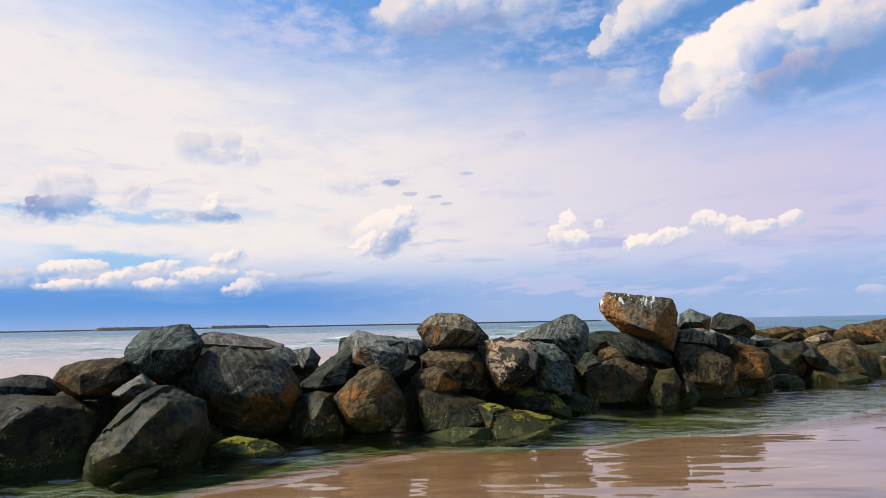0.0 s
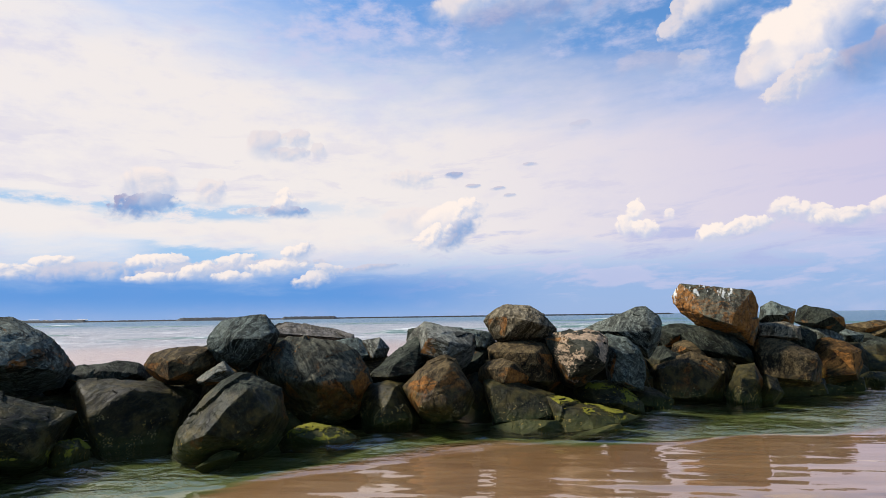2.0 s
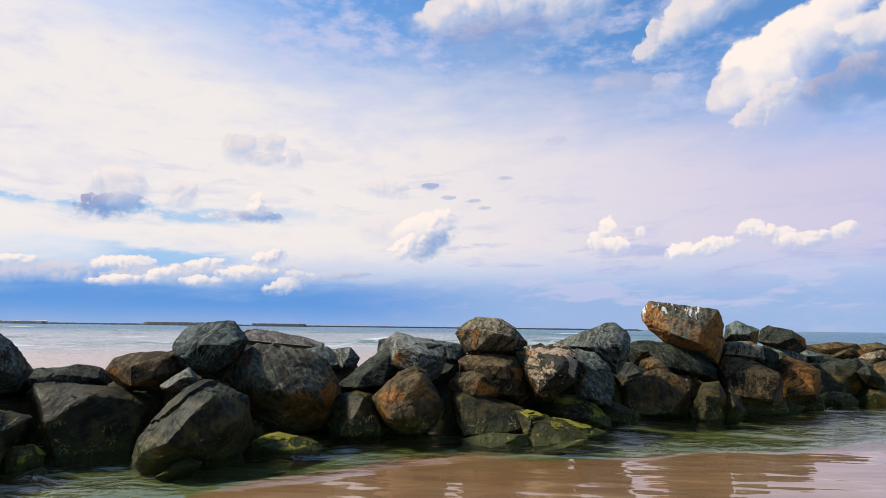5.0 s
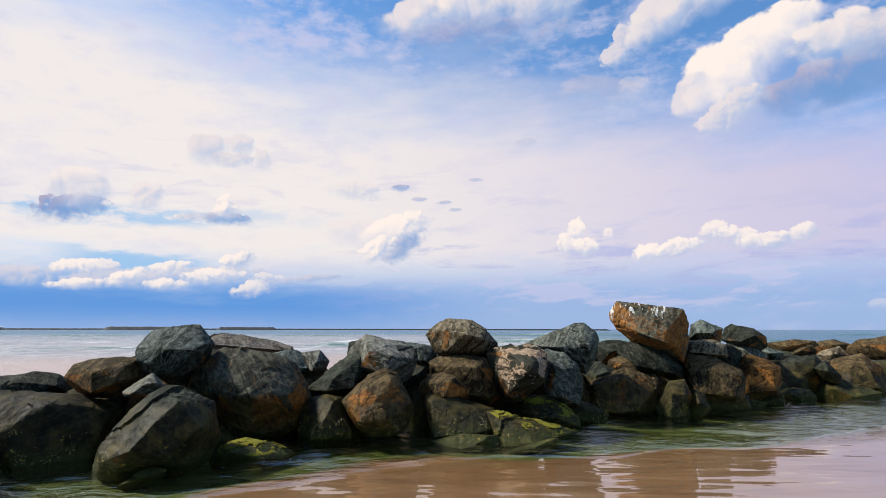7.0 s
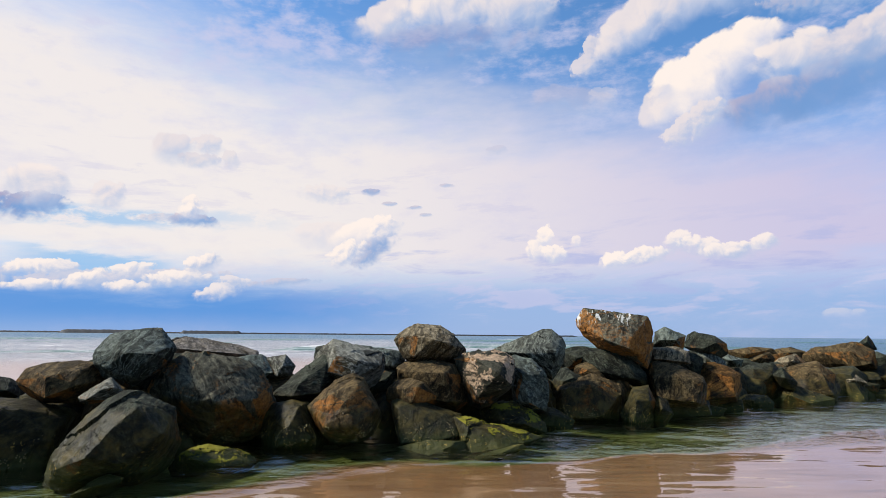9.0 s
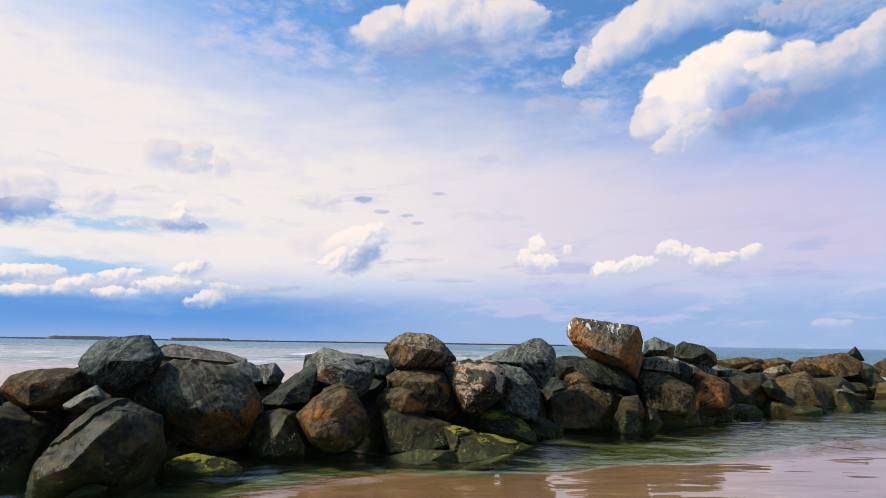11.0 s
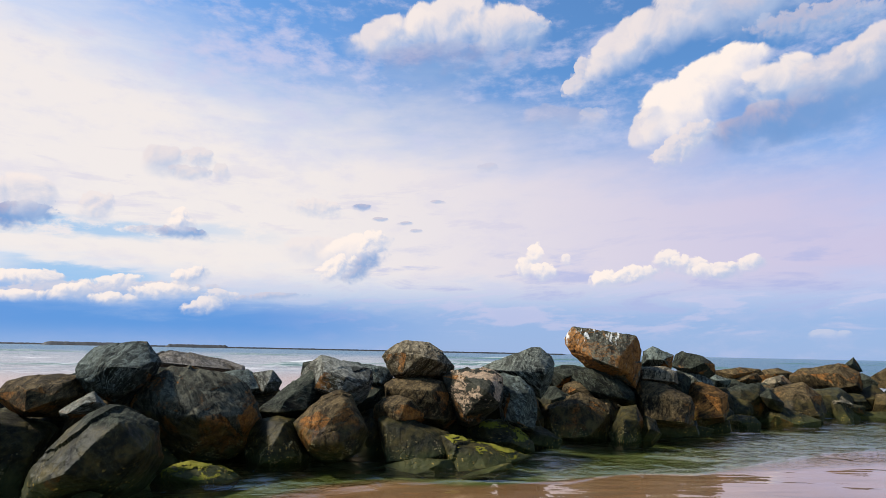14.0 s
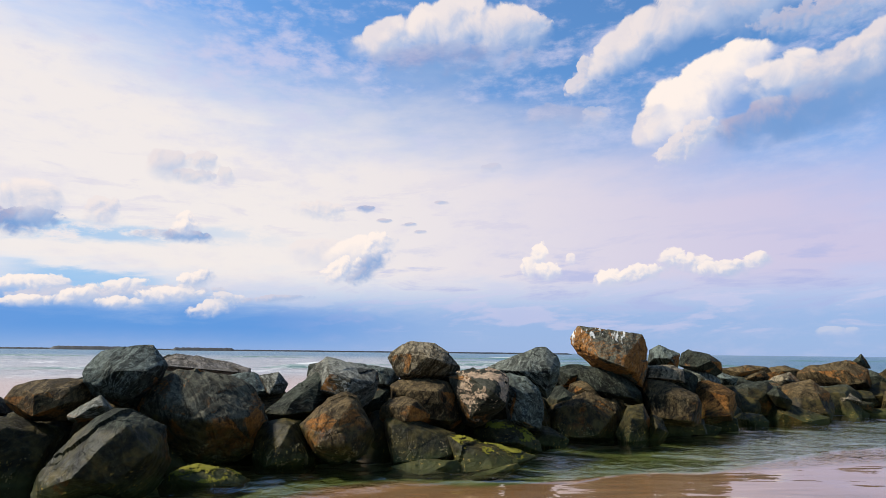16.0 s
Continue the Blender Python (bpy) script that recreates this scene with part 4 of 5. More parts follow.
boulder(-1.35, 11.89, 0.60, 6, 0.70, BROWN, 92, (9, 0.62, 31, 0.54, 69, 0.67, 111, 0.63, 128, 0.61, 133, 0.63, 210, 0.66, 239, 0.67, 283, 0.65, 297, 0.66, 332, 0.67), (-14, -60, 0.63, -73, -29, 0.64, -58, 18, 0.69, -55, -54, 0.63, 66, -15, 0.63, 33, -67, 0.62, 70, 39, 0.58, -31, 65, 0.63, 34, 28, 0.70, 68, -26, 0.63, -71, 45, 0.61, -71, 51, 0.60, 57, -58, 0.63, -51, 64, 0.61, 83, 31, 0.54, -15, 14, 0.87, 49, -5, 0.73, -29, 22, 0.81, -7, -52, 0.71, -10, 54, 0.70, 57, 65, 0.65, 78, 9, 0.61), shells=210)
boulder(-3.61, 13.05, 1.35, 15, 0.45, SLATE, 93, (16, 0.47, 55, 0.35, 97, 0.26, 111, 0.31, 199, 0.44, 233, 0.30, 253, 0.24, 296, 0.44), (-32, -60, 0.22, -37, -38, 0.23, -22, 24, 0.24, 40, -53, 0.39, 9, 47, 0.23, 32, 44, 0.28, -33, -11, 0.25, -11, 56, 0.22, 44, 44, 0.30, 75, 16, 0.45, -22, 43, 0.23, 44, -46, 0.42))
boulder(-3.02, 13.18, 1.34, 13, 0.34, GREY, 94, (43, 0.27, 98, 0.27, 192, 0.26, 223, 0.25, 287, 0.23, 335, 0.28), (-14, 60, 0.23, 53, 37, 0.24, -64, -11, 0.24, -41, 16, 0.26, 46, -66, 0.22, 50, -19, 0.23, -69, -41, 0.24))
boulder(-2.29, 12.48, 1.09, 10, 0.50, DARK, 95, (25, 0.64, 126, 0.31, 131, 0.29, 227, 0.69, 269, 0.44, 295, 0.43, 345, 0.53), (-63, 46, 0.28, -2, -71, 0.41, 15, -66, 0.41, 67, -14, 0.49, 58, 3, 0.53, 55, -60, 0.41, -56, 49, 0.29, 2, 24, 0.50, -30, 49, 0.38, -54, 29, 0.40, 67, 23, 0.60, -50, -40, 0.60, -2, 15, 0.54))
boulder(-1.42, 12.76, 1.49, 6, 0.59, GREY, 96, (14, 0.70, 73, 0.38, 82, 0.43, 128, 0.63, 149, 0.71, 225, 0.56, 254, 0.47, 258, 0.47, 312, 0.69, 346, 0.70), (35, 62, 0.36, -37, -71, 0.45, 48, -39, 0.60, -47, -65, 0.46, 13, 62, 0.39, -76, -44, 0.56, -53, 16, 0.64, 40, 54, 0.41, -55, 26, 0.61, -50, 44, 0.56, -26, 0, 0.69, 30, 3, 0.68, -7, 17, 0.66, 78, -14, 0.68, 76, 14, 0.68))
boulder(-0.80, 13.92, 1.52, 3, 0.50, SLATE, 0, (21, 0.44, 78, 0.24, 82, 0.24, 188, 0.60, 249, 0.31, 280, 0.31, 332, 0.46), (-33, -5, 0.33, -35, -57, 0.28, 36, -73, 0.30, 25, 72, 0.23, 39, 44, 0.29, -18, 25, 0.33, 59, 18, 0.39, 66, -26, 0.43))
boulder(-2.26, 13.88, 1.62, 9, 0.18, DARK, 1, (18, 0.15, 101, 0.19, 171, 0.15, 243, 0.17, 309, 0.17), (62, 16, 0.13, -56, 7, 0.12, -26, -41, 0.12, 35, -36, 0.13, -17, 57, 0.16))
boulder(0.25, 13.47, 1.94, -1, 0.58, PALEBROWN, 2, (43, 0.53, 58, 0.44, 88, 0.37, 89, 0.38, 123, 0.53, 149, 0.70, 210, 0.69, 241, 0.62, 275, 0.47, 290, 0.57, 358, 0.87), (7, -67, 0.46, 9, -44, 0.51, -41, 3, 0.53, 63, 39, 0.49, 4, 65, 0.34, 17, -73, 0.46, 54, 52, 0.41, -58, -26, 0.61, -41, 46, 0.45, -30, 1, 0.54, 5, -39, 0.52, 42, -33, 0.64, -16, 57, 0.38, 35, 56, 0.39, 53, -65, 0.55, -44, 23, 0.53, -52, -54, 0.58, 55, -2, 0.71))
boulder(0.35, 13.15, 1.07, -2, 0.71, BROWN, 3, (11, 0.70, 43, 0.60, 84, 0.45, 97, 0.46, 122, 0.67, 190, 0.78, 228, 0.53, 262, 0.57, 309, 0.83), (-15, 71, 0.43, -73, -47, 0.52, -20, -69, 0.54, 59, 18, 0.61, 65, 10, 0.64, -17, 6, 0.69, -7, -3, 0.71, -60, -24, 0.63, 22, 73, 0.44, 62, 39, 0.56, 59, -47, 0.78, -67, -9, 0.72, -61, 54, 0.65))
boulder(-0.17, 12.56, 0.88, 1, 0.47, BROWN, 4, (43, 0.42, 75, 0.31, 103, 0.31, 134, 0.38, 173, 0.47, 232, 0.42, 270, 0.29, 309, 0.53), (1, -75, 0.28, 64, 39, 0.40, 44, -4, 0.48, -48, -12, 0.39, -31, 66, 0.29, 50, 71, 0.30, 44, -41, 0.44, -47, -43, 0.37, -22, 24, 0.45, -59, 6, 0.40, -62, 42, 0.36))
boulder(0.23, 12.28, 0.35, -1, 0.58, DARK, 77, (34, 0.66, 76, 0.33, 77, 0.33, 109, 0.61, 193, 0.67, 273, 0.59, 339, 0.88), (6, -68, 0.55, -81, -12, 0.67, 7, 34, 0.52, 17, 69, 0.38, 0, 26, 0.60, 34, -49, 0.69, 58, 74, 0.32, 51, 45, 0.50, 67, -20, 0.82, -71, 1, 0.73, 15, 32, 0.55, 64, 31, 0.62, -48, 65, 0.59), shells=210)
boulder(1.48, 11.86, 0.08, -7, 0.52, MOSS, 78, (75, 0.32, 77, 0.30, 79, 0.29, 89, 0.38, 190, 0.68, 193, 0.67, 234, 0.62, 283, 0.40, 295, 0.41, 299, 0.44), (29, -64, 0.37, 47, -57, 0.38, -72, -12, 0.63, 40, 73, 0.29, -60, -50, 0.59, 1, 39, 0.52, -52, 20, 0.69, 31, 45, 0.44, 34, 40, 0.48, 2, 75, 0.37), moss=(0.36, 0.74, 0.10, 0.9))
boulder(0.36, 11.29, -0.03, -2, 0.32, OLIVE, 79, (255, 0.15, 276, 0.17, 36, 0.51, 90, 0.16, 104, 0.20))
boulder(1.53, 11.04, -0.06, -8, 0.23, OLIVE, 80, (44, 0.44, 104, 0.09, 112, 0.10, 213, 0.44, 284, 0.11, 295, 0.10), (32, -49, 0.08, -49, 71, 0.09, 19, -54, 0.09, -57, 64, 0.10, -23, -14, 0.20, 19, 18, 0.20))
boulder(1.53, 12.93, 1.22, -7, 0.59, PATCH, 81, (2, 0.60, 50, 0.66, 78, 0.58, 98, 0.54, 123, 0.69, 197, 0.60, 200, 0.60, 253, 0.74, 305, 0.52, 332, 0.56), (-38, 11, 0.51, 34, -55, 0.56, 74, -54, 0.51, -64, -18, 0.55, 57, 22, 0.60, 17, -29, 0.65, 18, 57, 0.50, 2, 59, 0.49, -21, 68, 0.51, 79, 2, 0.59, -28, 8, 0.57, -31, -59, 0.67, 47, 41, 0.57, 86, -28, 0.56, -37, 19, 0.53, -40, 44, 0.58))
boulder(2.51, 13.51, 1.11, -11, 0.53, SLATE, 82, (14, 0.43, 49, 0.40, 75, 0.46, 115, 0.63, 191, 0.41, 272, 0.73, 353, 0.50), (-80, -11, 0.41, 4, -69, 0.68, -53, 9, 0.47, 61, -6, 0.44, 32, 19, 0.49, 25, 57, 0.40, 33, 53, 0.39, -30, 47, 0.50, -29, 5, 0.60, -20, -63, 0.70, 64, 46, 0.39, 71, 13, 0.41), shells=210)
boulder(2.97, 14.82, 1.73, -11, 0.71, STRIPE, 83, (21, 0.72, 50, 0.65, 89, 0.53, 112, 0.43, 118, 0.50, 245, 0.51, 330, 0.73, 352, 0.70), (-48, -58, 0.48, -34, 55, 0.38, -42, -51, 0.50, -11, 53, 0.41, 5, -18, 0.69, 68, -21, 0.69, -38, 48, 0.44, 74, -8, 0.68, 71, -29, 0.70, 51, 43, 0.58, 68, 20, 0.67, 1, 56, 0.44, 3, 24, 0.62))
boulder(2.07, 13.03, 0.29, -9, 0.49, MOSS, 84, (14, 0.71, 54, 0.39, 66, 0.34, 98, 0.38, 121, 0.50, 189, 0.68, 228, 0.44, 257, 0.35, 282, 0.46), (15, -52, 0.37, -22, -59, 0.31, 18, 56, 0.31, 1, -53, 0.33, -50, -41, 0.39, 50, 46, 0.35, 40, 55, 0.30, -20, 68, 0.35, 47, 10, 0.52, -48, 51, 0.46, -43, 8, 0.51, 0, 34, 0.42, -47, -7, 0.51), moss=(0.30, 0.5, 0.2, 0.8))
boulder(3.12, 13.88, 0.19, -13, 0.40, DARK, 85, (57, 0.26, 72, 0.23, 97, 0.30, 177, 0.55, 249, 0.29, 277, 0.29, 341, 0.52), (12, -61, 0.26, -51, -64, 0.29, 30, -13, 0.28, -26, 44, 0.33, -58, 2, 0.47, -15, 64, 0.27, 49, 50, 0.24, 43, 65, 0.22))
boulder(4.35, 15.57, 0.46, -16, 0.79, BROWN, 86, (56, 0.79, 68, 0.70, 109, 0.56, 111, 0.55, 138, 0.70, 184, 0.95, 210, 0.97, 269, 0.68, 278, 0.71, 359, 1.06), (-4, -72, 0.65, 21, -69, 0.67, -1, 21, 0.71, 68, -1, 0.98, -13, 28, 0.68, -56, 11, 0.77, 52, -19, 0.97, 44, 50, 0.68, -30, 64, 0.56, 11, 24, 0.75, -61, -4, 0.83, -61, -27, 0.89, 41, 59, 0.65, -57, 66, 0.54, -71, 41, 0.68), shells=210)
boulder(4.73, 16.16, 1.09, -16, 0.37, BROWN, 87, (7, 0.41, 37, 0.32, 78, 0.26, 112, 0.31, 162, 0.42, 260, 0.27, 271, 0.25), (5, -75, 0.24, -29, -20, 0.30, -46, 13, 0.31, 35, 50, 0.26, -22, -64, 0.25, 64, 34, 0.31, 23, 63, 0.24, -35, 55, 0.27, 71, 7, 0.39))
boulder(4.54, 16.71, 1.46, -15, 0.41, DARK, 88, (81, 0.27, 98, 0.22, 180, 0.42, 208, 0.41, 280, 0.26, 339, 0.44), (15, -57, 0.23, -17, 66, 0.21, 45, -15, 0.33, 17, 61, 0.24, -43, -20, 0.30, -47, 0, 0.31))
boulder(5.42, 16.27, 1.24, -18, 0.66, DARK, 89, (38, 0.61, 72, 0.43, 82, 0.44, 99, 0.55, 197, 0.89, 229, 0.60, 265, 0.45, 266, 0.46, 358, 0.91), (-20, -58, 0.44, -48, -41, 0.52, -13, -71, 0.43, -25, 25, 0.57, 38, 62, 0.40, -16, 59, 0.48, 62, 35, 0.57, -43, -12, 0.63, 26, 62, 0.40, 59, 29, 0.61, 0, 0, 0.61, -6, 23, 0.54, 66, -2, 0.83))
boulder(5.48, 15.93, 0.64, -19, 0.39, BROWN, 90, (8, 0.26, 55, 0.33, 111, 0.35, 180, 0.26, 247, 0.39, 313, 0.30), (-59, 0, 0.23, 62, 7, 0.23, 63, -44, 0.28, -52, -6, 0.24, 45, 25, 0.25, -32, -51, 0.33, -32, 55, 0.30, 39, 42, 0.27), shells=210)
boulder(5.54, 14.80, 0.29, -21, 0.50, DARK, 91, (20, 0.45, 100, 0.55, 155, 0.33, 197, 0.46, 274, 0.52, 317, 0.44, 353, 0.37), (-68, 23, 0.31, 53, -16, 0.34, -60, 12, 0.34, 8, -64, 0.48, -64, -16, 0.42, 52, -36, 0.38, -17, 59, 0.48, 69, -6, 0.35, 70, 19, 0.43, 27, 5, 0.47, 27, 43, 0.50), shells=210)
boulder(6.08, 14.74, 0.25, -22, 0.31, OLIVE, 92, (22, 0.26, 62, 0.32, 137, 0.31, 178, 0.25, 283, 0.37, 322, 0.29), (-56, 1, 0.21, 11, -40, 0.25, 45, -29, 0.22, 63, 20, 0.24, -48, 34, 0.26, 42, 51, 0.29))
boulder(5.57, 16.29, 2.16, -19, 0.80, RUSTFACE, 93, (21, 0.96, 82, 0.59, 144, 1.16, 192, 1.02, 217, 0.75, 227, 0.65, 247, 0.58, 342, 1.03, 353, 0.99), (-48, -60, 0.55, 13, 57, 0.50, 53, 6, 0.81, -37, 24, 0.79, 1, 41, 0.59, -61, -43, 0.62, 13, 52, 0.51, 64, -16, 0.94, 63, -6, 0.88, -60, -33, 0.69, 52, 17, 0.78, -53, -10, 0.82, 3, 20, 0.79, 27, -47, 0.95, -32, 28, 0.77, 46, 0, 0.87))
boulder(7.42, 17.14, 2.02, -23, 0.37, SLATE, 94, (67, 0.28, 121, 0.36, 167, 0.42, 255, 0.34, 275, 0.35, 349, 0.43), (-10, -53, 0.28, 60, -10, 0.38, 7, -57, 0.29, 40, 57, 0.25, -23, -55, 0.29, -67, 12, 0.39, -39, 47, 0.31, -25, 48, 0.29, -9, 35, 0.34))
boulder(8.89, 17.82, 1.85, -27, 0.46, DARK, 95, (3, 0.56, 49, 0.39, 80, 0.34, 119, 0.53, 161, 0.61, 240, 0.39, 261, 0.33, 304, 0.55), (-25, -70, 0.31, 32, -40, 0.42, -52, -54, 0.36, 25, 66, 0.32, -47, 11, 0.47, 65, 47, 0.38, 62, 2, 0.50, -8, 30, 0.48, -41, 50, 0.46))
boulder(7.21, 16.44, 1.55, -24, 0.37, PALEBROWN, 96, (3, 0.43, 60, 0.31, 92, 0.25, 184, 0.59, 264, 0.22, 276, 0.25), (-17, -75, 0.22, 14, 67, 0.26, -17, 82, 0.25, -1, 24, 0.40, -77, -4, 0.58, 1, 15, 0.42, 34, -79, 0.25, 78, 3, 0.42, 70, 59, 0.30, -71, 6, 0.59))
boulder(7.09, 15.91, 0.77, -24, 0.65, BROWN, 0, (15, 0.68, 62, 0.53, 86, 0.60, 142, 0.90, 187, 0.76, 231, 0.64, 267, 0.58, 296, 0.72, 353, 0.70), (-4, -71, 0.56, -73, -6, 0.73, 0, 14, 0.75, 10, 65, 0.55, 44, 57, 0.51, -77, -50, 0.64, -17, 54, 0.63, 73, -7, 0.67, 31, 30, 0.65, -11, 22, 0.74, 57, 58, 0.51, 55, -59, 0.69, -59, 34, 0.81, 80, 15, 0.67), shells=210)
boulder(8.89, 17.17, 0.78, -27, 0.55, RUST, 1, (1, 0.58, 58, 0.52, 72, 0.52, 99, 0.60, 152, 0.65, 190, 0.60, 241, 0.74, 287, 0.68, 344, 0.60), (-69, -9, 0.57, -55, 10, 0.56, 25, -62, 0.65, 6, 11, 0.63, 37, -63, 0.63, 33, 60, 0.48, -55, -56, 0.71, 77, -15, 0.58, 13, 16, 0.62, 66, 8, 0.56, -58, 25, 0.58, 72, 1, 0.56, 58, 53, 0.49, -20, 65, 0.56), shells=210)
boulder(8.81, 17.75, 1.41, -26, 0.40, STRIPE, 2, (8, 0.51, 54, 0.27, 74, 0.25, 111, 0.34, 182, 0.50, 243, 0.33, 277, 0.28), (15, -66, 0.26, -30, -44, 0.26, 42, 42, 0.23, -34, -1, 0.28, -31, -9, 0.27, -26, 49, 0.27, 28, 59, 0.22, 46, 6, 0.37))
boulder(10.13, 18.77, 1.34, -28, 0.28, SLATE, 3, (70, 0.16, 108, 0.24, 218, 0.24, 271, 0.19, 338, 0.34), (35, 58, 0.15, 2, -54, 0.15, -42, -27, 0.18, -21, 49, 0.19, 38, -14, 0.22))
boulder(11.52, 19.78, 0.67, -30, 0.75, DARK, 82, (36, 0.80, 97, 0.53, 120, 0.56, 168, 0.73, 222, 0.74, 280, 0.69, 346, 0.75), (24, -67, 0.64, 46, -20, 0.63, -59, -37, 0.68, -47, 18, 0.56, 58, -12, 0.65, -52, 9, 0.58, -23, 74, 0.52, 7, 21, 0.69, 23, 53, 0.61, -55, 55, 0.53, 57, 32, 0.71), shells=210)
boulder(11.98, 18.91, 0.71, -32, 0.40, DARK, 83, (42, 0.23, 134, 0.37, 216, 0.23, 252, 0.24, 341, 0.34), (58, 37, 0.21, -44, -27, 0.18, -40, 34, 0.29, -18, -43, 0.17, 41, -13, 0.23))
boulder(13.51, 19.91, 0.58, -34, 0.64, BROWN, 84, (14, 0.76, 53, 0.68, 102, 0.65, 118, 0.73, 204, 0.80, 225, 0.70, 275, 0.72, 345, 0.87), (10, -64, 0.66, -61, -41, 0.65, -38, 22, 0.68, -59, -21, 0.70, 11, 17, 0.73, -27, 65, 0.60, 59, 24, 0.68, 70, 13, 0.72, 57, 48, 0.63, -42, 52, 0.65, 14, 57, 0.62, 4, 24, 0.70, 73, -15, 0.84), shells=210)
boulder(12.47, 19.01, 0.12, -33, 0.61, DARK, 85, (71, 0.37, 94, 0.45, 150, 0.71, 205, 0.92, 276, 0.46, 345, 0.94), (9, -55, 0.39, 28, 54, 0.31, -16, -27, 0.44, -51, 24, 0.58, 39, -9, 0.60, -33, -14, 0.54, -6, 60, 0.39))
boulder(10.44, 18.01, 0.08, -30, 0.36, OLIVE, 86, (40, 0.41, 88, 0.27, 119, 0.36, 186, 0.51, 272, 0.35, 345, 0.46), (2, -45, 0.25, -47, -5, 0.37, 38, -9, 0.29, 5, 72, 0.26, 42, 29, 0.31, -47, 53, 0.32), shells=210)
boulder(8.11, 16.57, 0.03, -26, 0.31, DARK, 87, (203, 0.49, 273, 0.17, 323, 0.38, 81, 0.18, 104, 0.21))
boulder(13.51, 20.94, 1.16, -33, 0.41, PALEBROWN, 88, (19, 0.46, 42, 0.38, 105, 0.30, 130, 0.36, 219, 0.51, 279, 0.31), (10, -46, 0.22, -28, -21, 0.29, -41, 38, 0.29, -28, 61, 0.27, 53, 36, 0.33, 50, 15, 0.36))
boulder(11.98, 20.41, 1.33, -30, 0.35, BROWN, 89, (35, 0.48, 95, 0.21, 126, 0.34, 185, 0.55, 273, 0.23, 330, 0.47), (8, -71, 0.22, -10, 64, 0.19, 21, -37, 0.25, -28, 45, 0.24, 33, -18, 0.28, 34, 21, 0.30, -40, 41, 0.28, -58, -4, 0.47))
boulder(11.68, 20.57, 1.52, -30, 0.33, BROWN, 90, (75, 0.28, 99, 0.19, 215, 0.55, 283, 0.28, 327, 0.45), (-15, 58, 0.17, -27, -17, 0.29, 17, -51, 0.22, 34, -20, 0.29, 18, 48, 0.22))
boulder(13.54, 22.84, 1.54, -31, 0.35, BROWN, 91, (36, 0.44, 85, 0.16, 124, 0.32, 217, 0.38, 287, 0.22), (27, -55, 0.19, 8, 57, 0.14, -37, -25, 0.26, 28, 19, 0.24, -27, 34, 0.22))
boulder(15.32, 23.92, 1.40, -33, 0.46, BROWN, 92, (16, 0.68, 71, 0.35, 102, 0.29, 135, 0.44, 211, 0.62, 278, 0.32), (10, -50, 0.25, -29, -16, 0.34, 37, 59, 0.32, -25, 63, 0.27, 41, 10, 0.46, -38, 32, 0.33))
boulder(16.61, 22.75, 1.36, -36, 0.77, BROWN, 93, (4, 1.25, 59, 0.86, 98, 0.50, 102, 0.49, 133, 0.83, 184, 1.18, 260, 0.49, 276, 0.60), (-32, -71, 0.47, -29, -26, 0.64, 21, -74, 0.58, -19, 64, 0.46, 41, 44, 0.77, 73, 3, 1.20, -10, 14, 0.70, 36, -59, 0.79, 11, 16, 0.85, -48, 38, 0.71, -42, -2, 0.79))
boulder(18.80, 23.99, 1.82, -38, 0.38, DARK, 94, (19, 0.29, 32, 0.29, 136, 0.23, 204, 0.40, 276, 0.24), (6, -44, 0.17, -58, 40, 0.21, 55, 15, 0.24, 55, 27, 0.25, -34, -14, 0.24))
boulder(18.45, 22.88, 1.20, -39, 0.42, DARK, 95, (260, 0.35, 339, 0.41, 60, 0.31, 150, 0.30))
boulder(15.80, 21.04, 0.51, -37, 0.37, PALEBROWN, 96, (47, 0.32, 105, 0.24, 195, 0.39, 264, 0.21, 296, 0.25), (-29, 61, 0.22, -7, -48, 0.16, 25, -42, 0.18, 48, 39, 0.28, -36, -9, 0.24))
boulder(16.31, 21.12, 0.27, -38, 0.38, DARK, 0, (85, 0.24, 119, 0.24, 227, 0.42, 284, 0.21, 340, 0.41), (16, -47, 0.16, -50, 55, 0.22, 10, 64, 0.22, -29, -27, 0.26, 34, -11, 0.24))
boulder(16.48, 21.96, 0.54, -37, 0.65, DARK, 1, (208, 0.77, 255, 0.39, 289, 0.51, 26, 0.86, 86, 0.35))
boulder(17.72, 20.95, 0.41, -40, 0.57, BROWN, 2, (229, 0.69, 276, 0.54, 8, 0.54, 100, 0.49, 163, 0.47))
boulder(19.13, 21.99, 1.46, -41, 0.60, BROWN, 3, (209, 0.82, 271, 0.42, 15, 0.70, 96, 0.42, 124, 0.52))
boulder(17.01, 21.06, 0.07, -39, 0.47, DARK, 4, (273, 0.19, 28, 0.86, 94, 0.18, 116, 0.25))
boulder(19.42, 20.97, 0.50, -43, 0.75, BROWN, 5, (199, 0.84, 276, 0.59, 10, 0.83, 87, 0.66, 128, 0.66))
boulder(21.85, 22.71, 1.50, -44, 0.79, SLATE, 6, (200, 1.03, 273, 0.61, 5, 0.98, 73, 0.58, 114, 0.57))
boulder(21.84, 20.95, 0.52, -46, 0.79, DARK, 7, (194, 0.96, 277, 0.60, 2, 0.98, 82, 0.68, 126, 0.60))
boulder(8.13, 17.49, 1.21, -25, 0.42, DARK, 70, (182, 0.41, 260, 0.40, 346, 0.37, 52, 0.43, 106, 0.44))
boulder(6.45, 16.84, 1.36, -21, 0.43, DARK, 73, (273, 0.38, 9, 0.44, 80, 0.37, 115, 0.36, 171, 0.48))
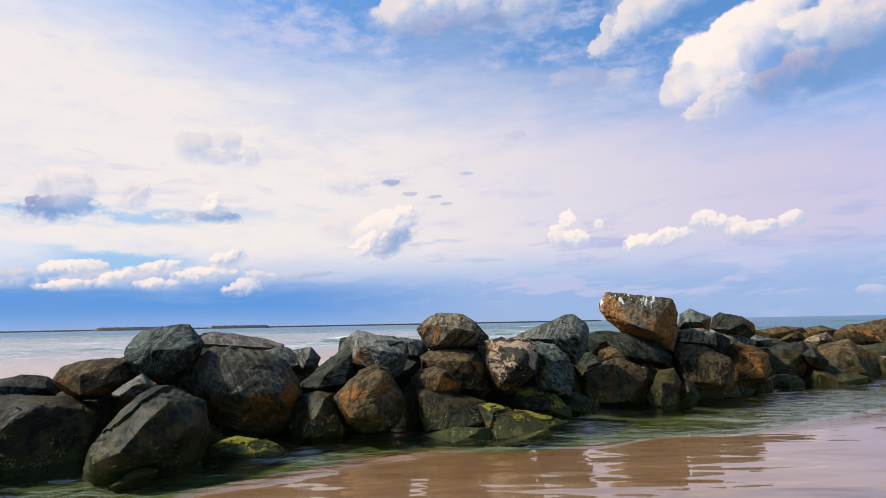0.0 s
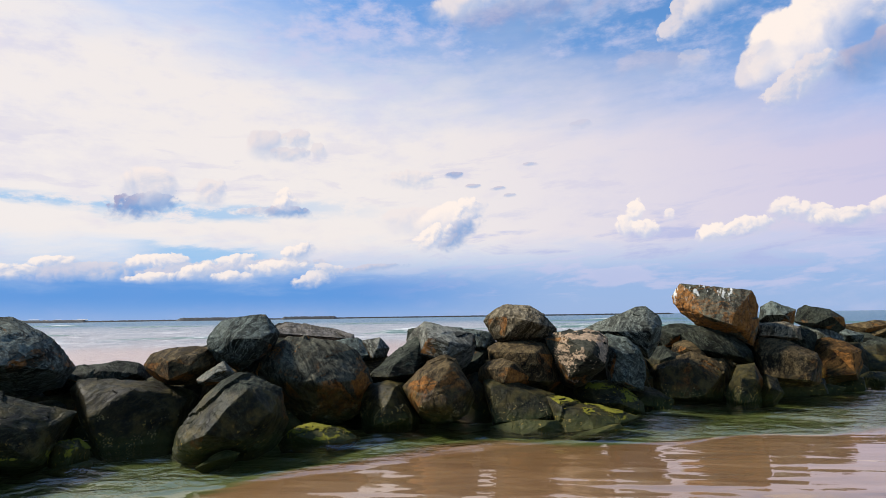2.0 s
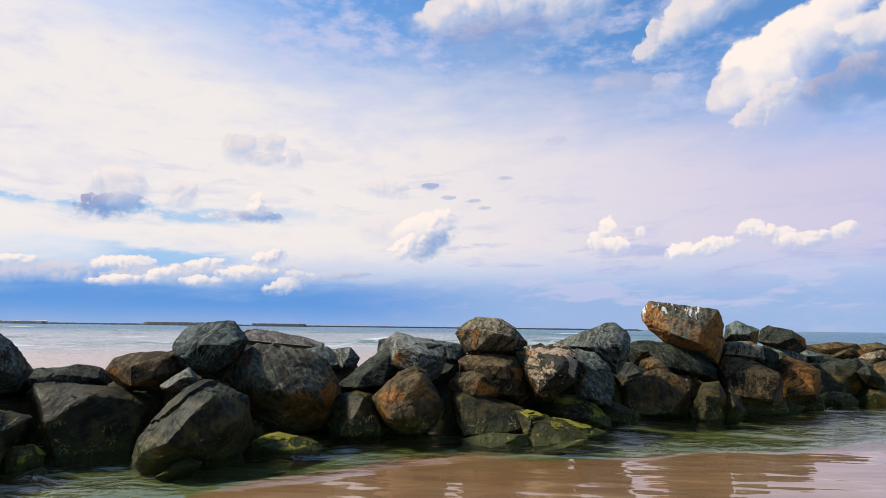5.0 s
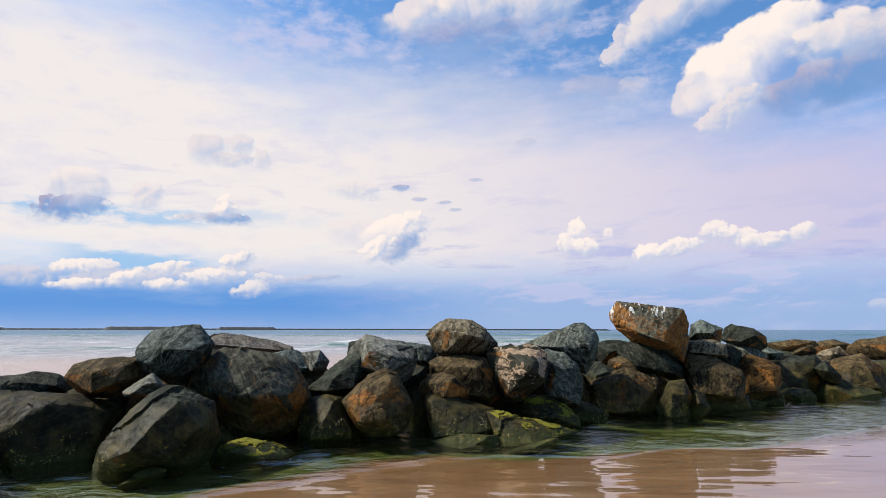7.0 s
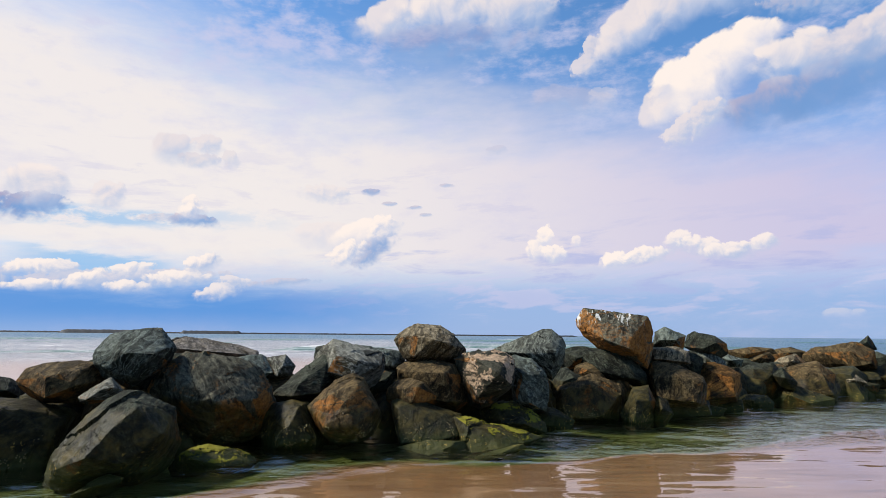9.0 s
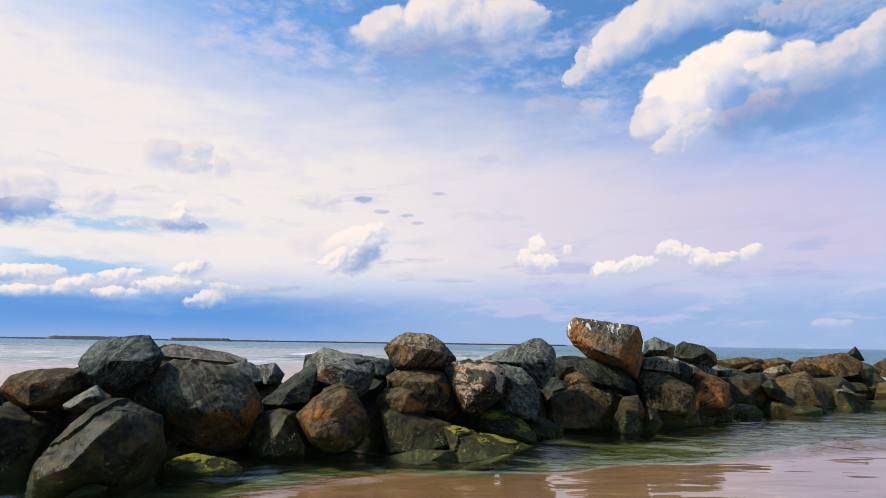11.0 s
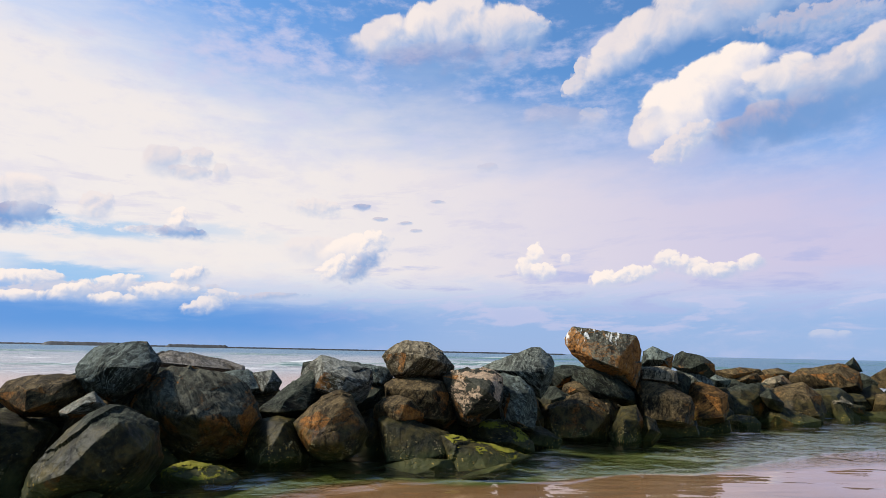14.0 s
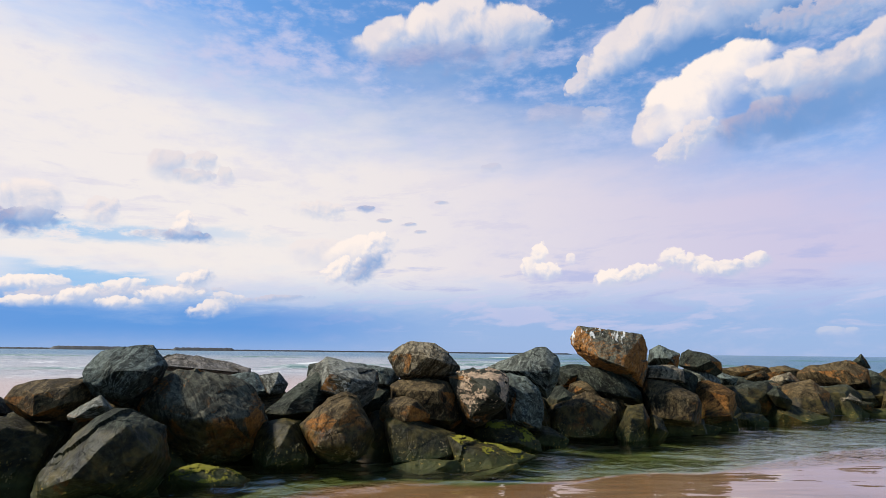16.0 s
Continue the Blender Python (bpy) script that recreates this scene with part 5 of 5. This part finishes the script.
boulder(4.80, 17.61, 1.33, -15, 0.53, DARK, 74, (266, 0.37, 4, 0.67, 86, 0.45, 105, 0.44, 171, 0.69))
boulder(-5.89, 11.56, 1.19, 27, 0.46, DARK, 75, (240, 0.34, 297, 0.46, 20, 0.43, 71, 0.42, 109, 0.45, 174, 0.49))
boulder(-8.95, 10.60, 0.69, 40, 0.46, DARK, 76, (275, 0.39, 22, 0.39, 78, 0.43, 135, 0.48, 180, 0.47))
boulder(11.48, 20.57, 0.90, -29, 0.52, DARK, 77, (273, 0.51, 353, 0.51, 70, 0.48, 116, 0.48, 173, 0.51))
boulder(7.54, 17.85, 1.03, -23, 0.41, DARK, 78, (273, 0.37, 351, 0.44, 67, 0.36, 111, 0.34, 169, 0.40))
boulder(7.10, 16.05, 0.13, -24, 0.51, OLIVE, 92, (185, 0.84, 278, 0.22, 11, 0.82, 86, 0.34, 101, 0.32))
boulder(8.92, 17.25, 0.08, -27, 0.38, DARK, 93, (187, 0.58, 278, 0.19, 8, 0.58, 84, 0.27, 102, 0.25))
boulder(-0.54, 14.04, 1.35, 2, 0.29, DARK, 71, (194, 0.22, 251, 0.25, 345, 0.27, 26, 0.25, 100, 0.31))
boulder(1.34, 13.55, 1.37, -6, 0.31, DARK, 72, (241, 0.26, 348, 0.23, 59, 0.36, 111, 0.35, 175, 0.27))
# three unseen boulders left of the view, added to shade the nearest stones
boulder(-9.02, 7.11, 0.99, 52, 0.85, DARK, 71, (189, 0.67, 264, 1.10, 347, 0.80, 11, 0.70, 40, 0.91, 106, 1.06, 144, 0.88))
boulder(-9.72, 7.91, 1.94, 51, 0.58, SLATE, 72, (200, 0.54, 268, 0.60, 355, 0.63, 33, 0.59, 89, 0.59, 145, 0.53))
boulder(-9.37, 6.30, 0.75, 56, 0.62, DARK, 73, (186, 0.42, 263, 0.86, 9, 0.31, 57, 0.70, 151, 0.56))
boulder(-0.75, 13.75, 0.98, 3, 0.4, DARK, 16, (10, 0.42, 85, 0.40, 120, 0.40, 180, 0.42, 270, 0.5))
boulder(-5.16, 11.60, 1.11, 21, 0.35, DARK, 17, (15, 0.40, 80, 0.34, 110, 0.32, 190, 0.42, 270, 0.50))
boulder(-5.01, 12.31, 1.46, 19, 0.30, DARK, 18, (10, 0.36, 85, 0.22, 115, 0.24, 185, 0.40, 270, 0.60))
boulder(-4.86, 12.00, 1.02, 22, 0.5, DARK, 14, (20, 0.52, 75, 0.42, 120, 0.40, 185, 0.50, 270, 0.55, 330, 0.50))
boulder(0.30, 14.10, 1.25, -1, 0.5, DARK, 15, (10, 0.80, 80, 0.42, 110, 0.40, 175, 0.80, 270, 0.55))


# ---- inner boulders that carry the top course ----
def inner_boulders():
    rng = random.Random(11)
    az = -66.0
    while az < 66:
        r = pile_range(az) + rng.uniform(0.8, 1.3)
        size = rng.uniform(0.62, 0.80) * (1 + 0.25 * smooth01((az - 12) / 20))
        top = 0.85 + 0.45 * smooth01((az + 34) / 8) - 0.15 * smooth01((az - 18) / 10)
        cuts = []
        for k in range(7):
            cuts += [360 * k / 7 + rng.uniform(-14, 14), size * rng.uniform(0.78, 1.0)]
        x, y = r * math.sin(radians(az)), r * math.cos(radians(az))
        boulder(x, y, top - size * 0.95, -az + rng.uniform(-20, 20), size, rng.choice((DARK, DARK, BROWN, OLIVE)), rng.randrange(90), cuts, grain=0.012)
        az += math.degrees(size * 1.35 / r)


inner_boulders()

# ---- rubble core between and behind the boulders ----
def rubble():
    rng = random.Random(5)
    verts, faces = [], []
    u, tris = SPHERES[3]
    for k in range(420):
        az = rng.uniform(-62, 62)
        lane = rng.random()
        r = pile_range(az) + 0.25 + 2.4 * lane
        top = 0.65 + 0.35 * math.sin(math.pi * lane)
        s = rng.uniform(0.32, 0.58) * (1 + 0.3 * smooth01((az - 15) / 20))
        z = rng.uniform(-0.4, top - s * 0.7)
        n = np.array([[rng.gauss(0, 1) for _ in range(3)] for _ in range(12)])
        n /= np.linalg.norm(n, axis=1)[:, None]
        d = np.array([rng.uniform(0.6, 1.0) for _ in range(12)]) * s
        rr = (np.maximum(1e-3, (u @ n.T) / d) ** 14).sum(1) ** (-1 / 14)
        p = u * np.minimum(rr, s * 1.2)[:, None] + (r * math.sin(radians(az)), r * math.cos(radians(az)), z)
        base = len(verts)
        verts.extend(map(tuple, p))
        faces.extend((a + base, b + base, c + base) for a, b, c in tris)
    ob = new("rubble", mesh_of("rubble", verts, faces, DARK))
    return tagged(ob, "dark wet rubble packed between the breakwater boulders", "rubble", kind="stuff")


rubble()


# ---- low jetties on the horizon ----
JETTY_STONE = plain_paint("jetty_stone", (0.006, 0.007, 0.008))


def jetty(az0, az1, dist, tall, seed):
    rng = random.Random(seed)
    n = int((az1 - az0) * 7) + 8
    verts, faces = [], []
    for i in range(n + 1):
        a = radians(az0 + (az1 - az0) * i / n)
        end = min(1.0, i / 3, (n - i) / 3)
        h = tall * (0.25 + 0.75 * end) * rng.uniform(0.90, 1.06)
        for off, z in ((-tall * 2, -0.8), (-tall * 0.7, h * rng.uniform(0.8, 1)), (tall * 0.7, h), (tall * 2, -0.8)):
            r = dist + off
            verts.append((r * math.sin(a), r * math.cos(a), z))
    for i in range(n):
        for k in range(3):
            faces.append((4 * i + k, 4 * i + k + 1, 4 * i + k + 5, 4 * i + k + 4))
    for i in (0, 4 * n):
        faces.append((i, i + 1, i + 2, i + 3))
    ob = new("jetty", mesh_of("jetty", verts, faces, JETTY_STONE))
    return tagged(ob, "long low dark rock jetty far out at sea", "jetty", "far jetties")


jetty(-52.0, 15.3, 1000, 2.3, 1)
jetty(-48.0, -37.4, 960, 3.8, 2)
jetty(-30.8, -23.6, 900, 4.6, 3)
jetty(-21.8, -16.4, 900, 4.4, 4)


# ---- pale buildings on the far shore ----
def far_building(az, dist, wide, tall, seed):
    rng = random.Random(seed)
    ob = new("building", None)
    ob.matrix_world = pose(dist * math.sin(radians(az)), dist * math.cos(radians(az)), -0.5, 0, 0, -az)
    w, d = wide / 2, wide * 0.3

    def box(x0, x1, y0, y1, z0, z1):
        v = [(x, y, z) for z in (z0, z1) for x, y in ((x0, y0), (x1, y0), (x1, y1), (x0, y1))]
        return v, [(0, 3, 2, 1), (4, 5, 6, 7), (0, 1, 5, 4), (1, 2, 6, 5), (2, 3, 7, 6), (3, 0, 4, 7)]

    part("wall", *box(-w, w, -d, d, 0, tall), WHITE_PAINT, ob, smooth=False)
    part("roof", [(-w - 0.5, -d - 0.5, tall), (w + 0.5, -d - 0.5, tall), (w + 0.5, d + 0.5, tall), (-w - 0.5, d + 0.5, tall), (-w * 0.7, 0, tall * 1.18), (w * 0.7, 0, tall * 1.18)],
         [(0, 3, 2, 1), (0, 1, 5, 4), (2, 3, 4, 5), (1, 2, 5), (3, 0, 4)], ROOF_GREY, ob, smooth=False)
    for k in range(int(wide // 5)):
        x = -w + 2.5 + 5 * k
        part("window", *box(x - 0.9, x + 0.9, -d - 0.08, -d + 0.05, tall * 0.45, tall * 0.75), GLASS_DARK, ob, smooth=False)
    return tagged(ob, "small pale building far off on the low shore", "building", "far buildings")


WHITE_PAINT, ROOF_GREY, GLASS_DARK = plain_paint("white_paint", (0.78, 0.76, 0.74)), plain_paint("roof_grey", (0.42, 0.40, 0.40)), plain_paint("dark_glass", (0.26, 0.28, 0.31))
for k, (az, wide, tall) in enumerate(((-42.2, 11, 4.6), (-41.2, 17, 5.4), (-40.4, 7, 4.2), (-39.6, 12, 4.9), (-38.5, 8, 4.4), (-37.9, 18, 5.0))):
    far_building(az, 1250, wide, tall, k)
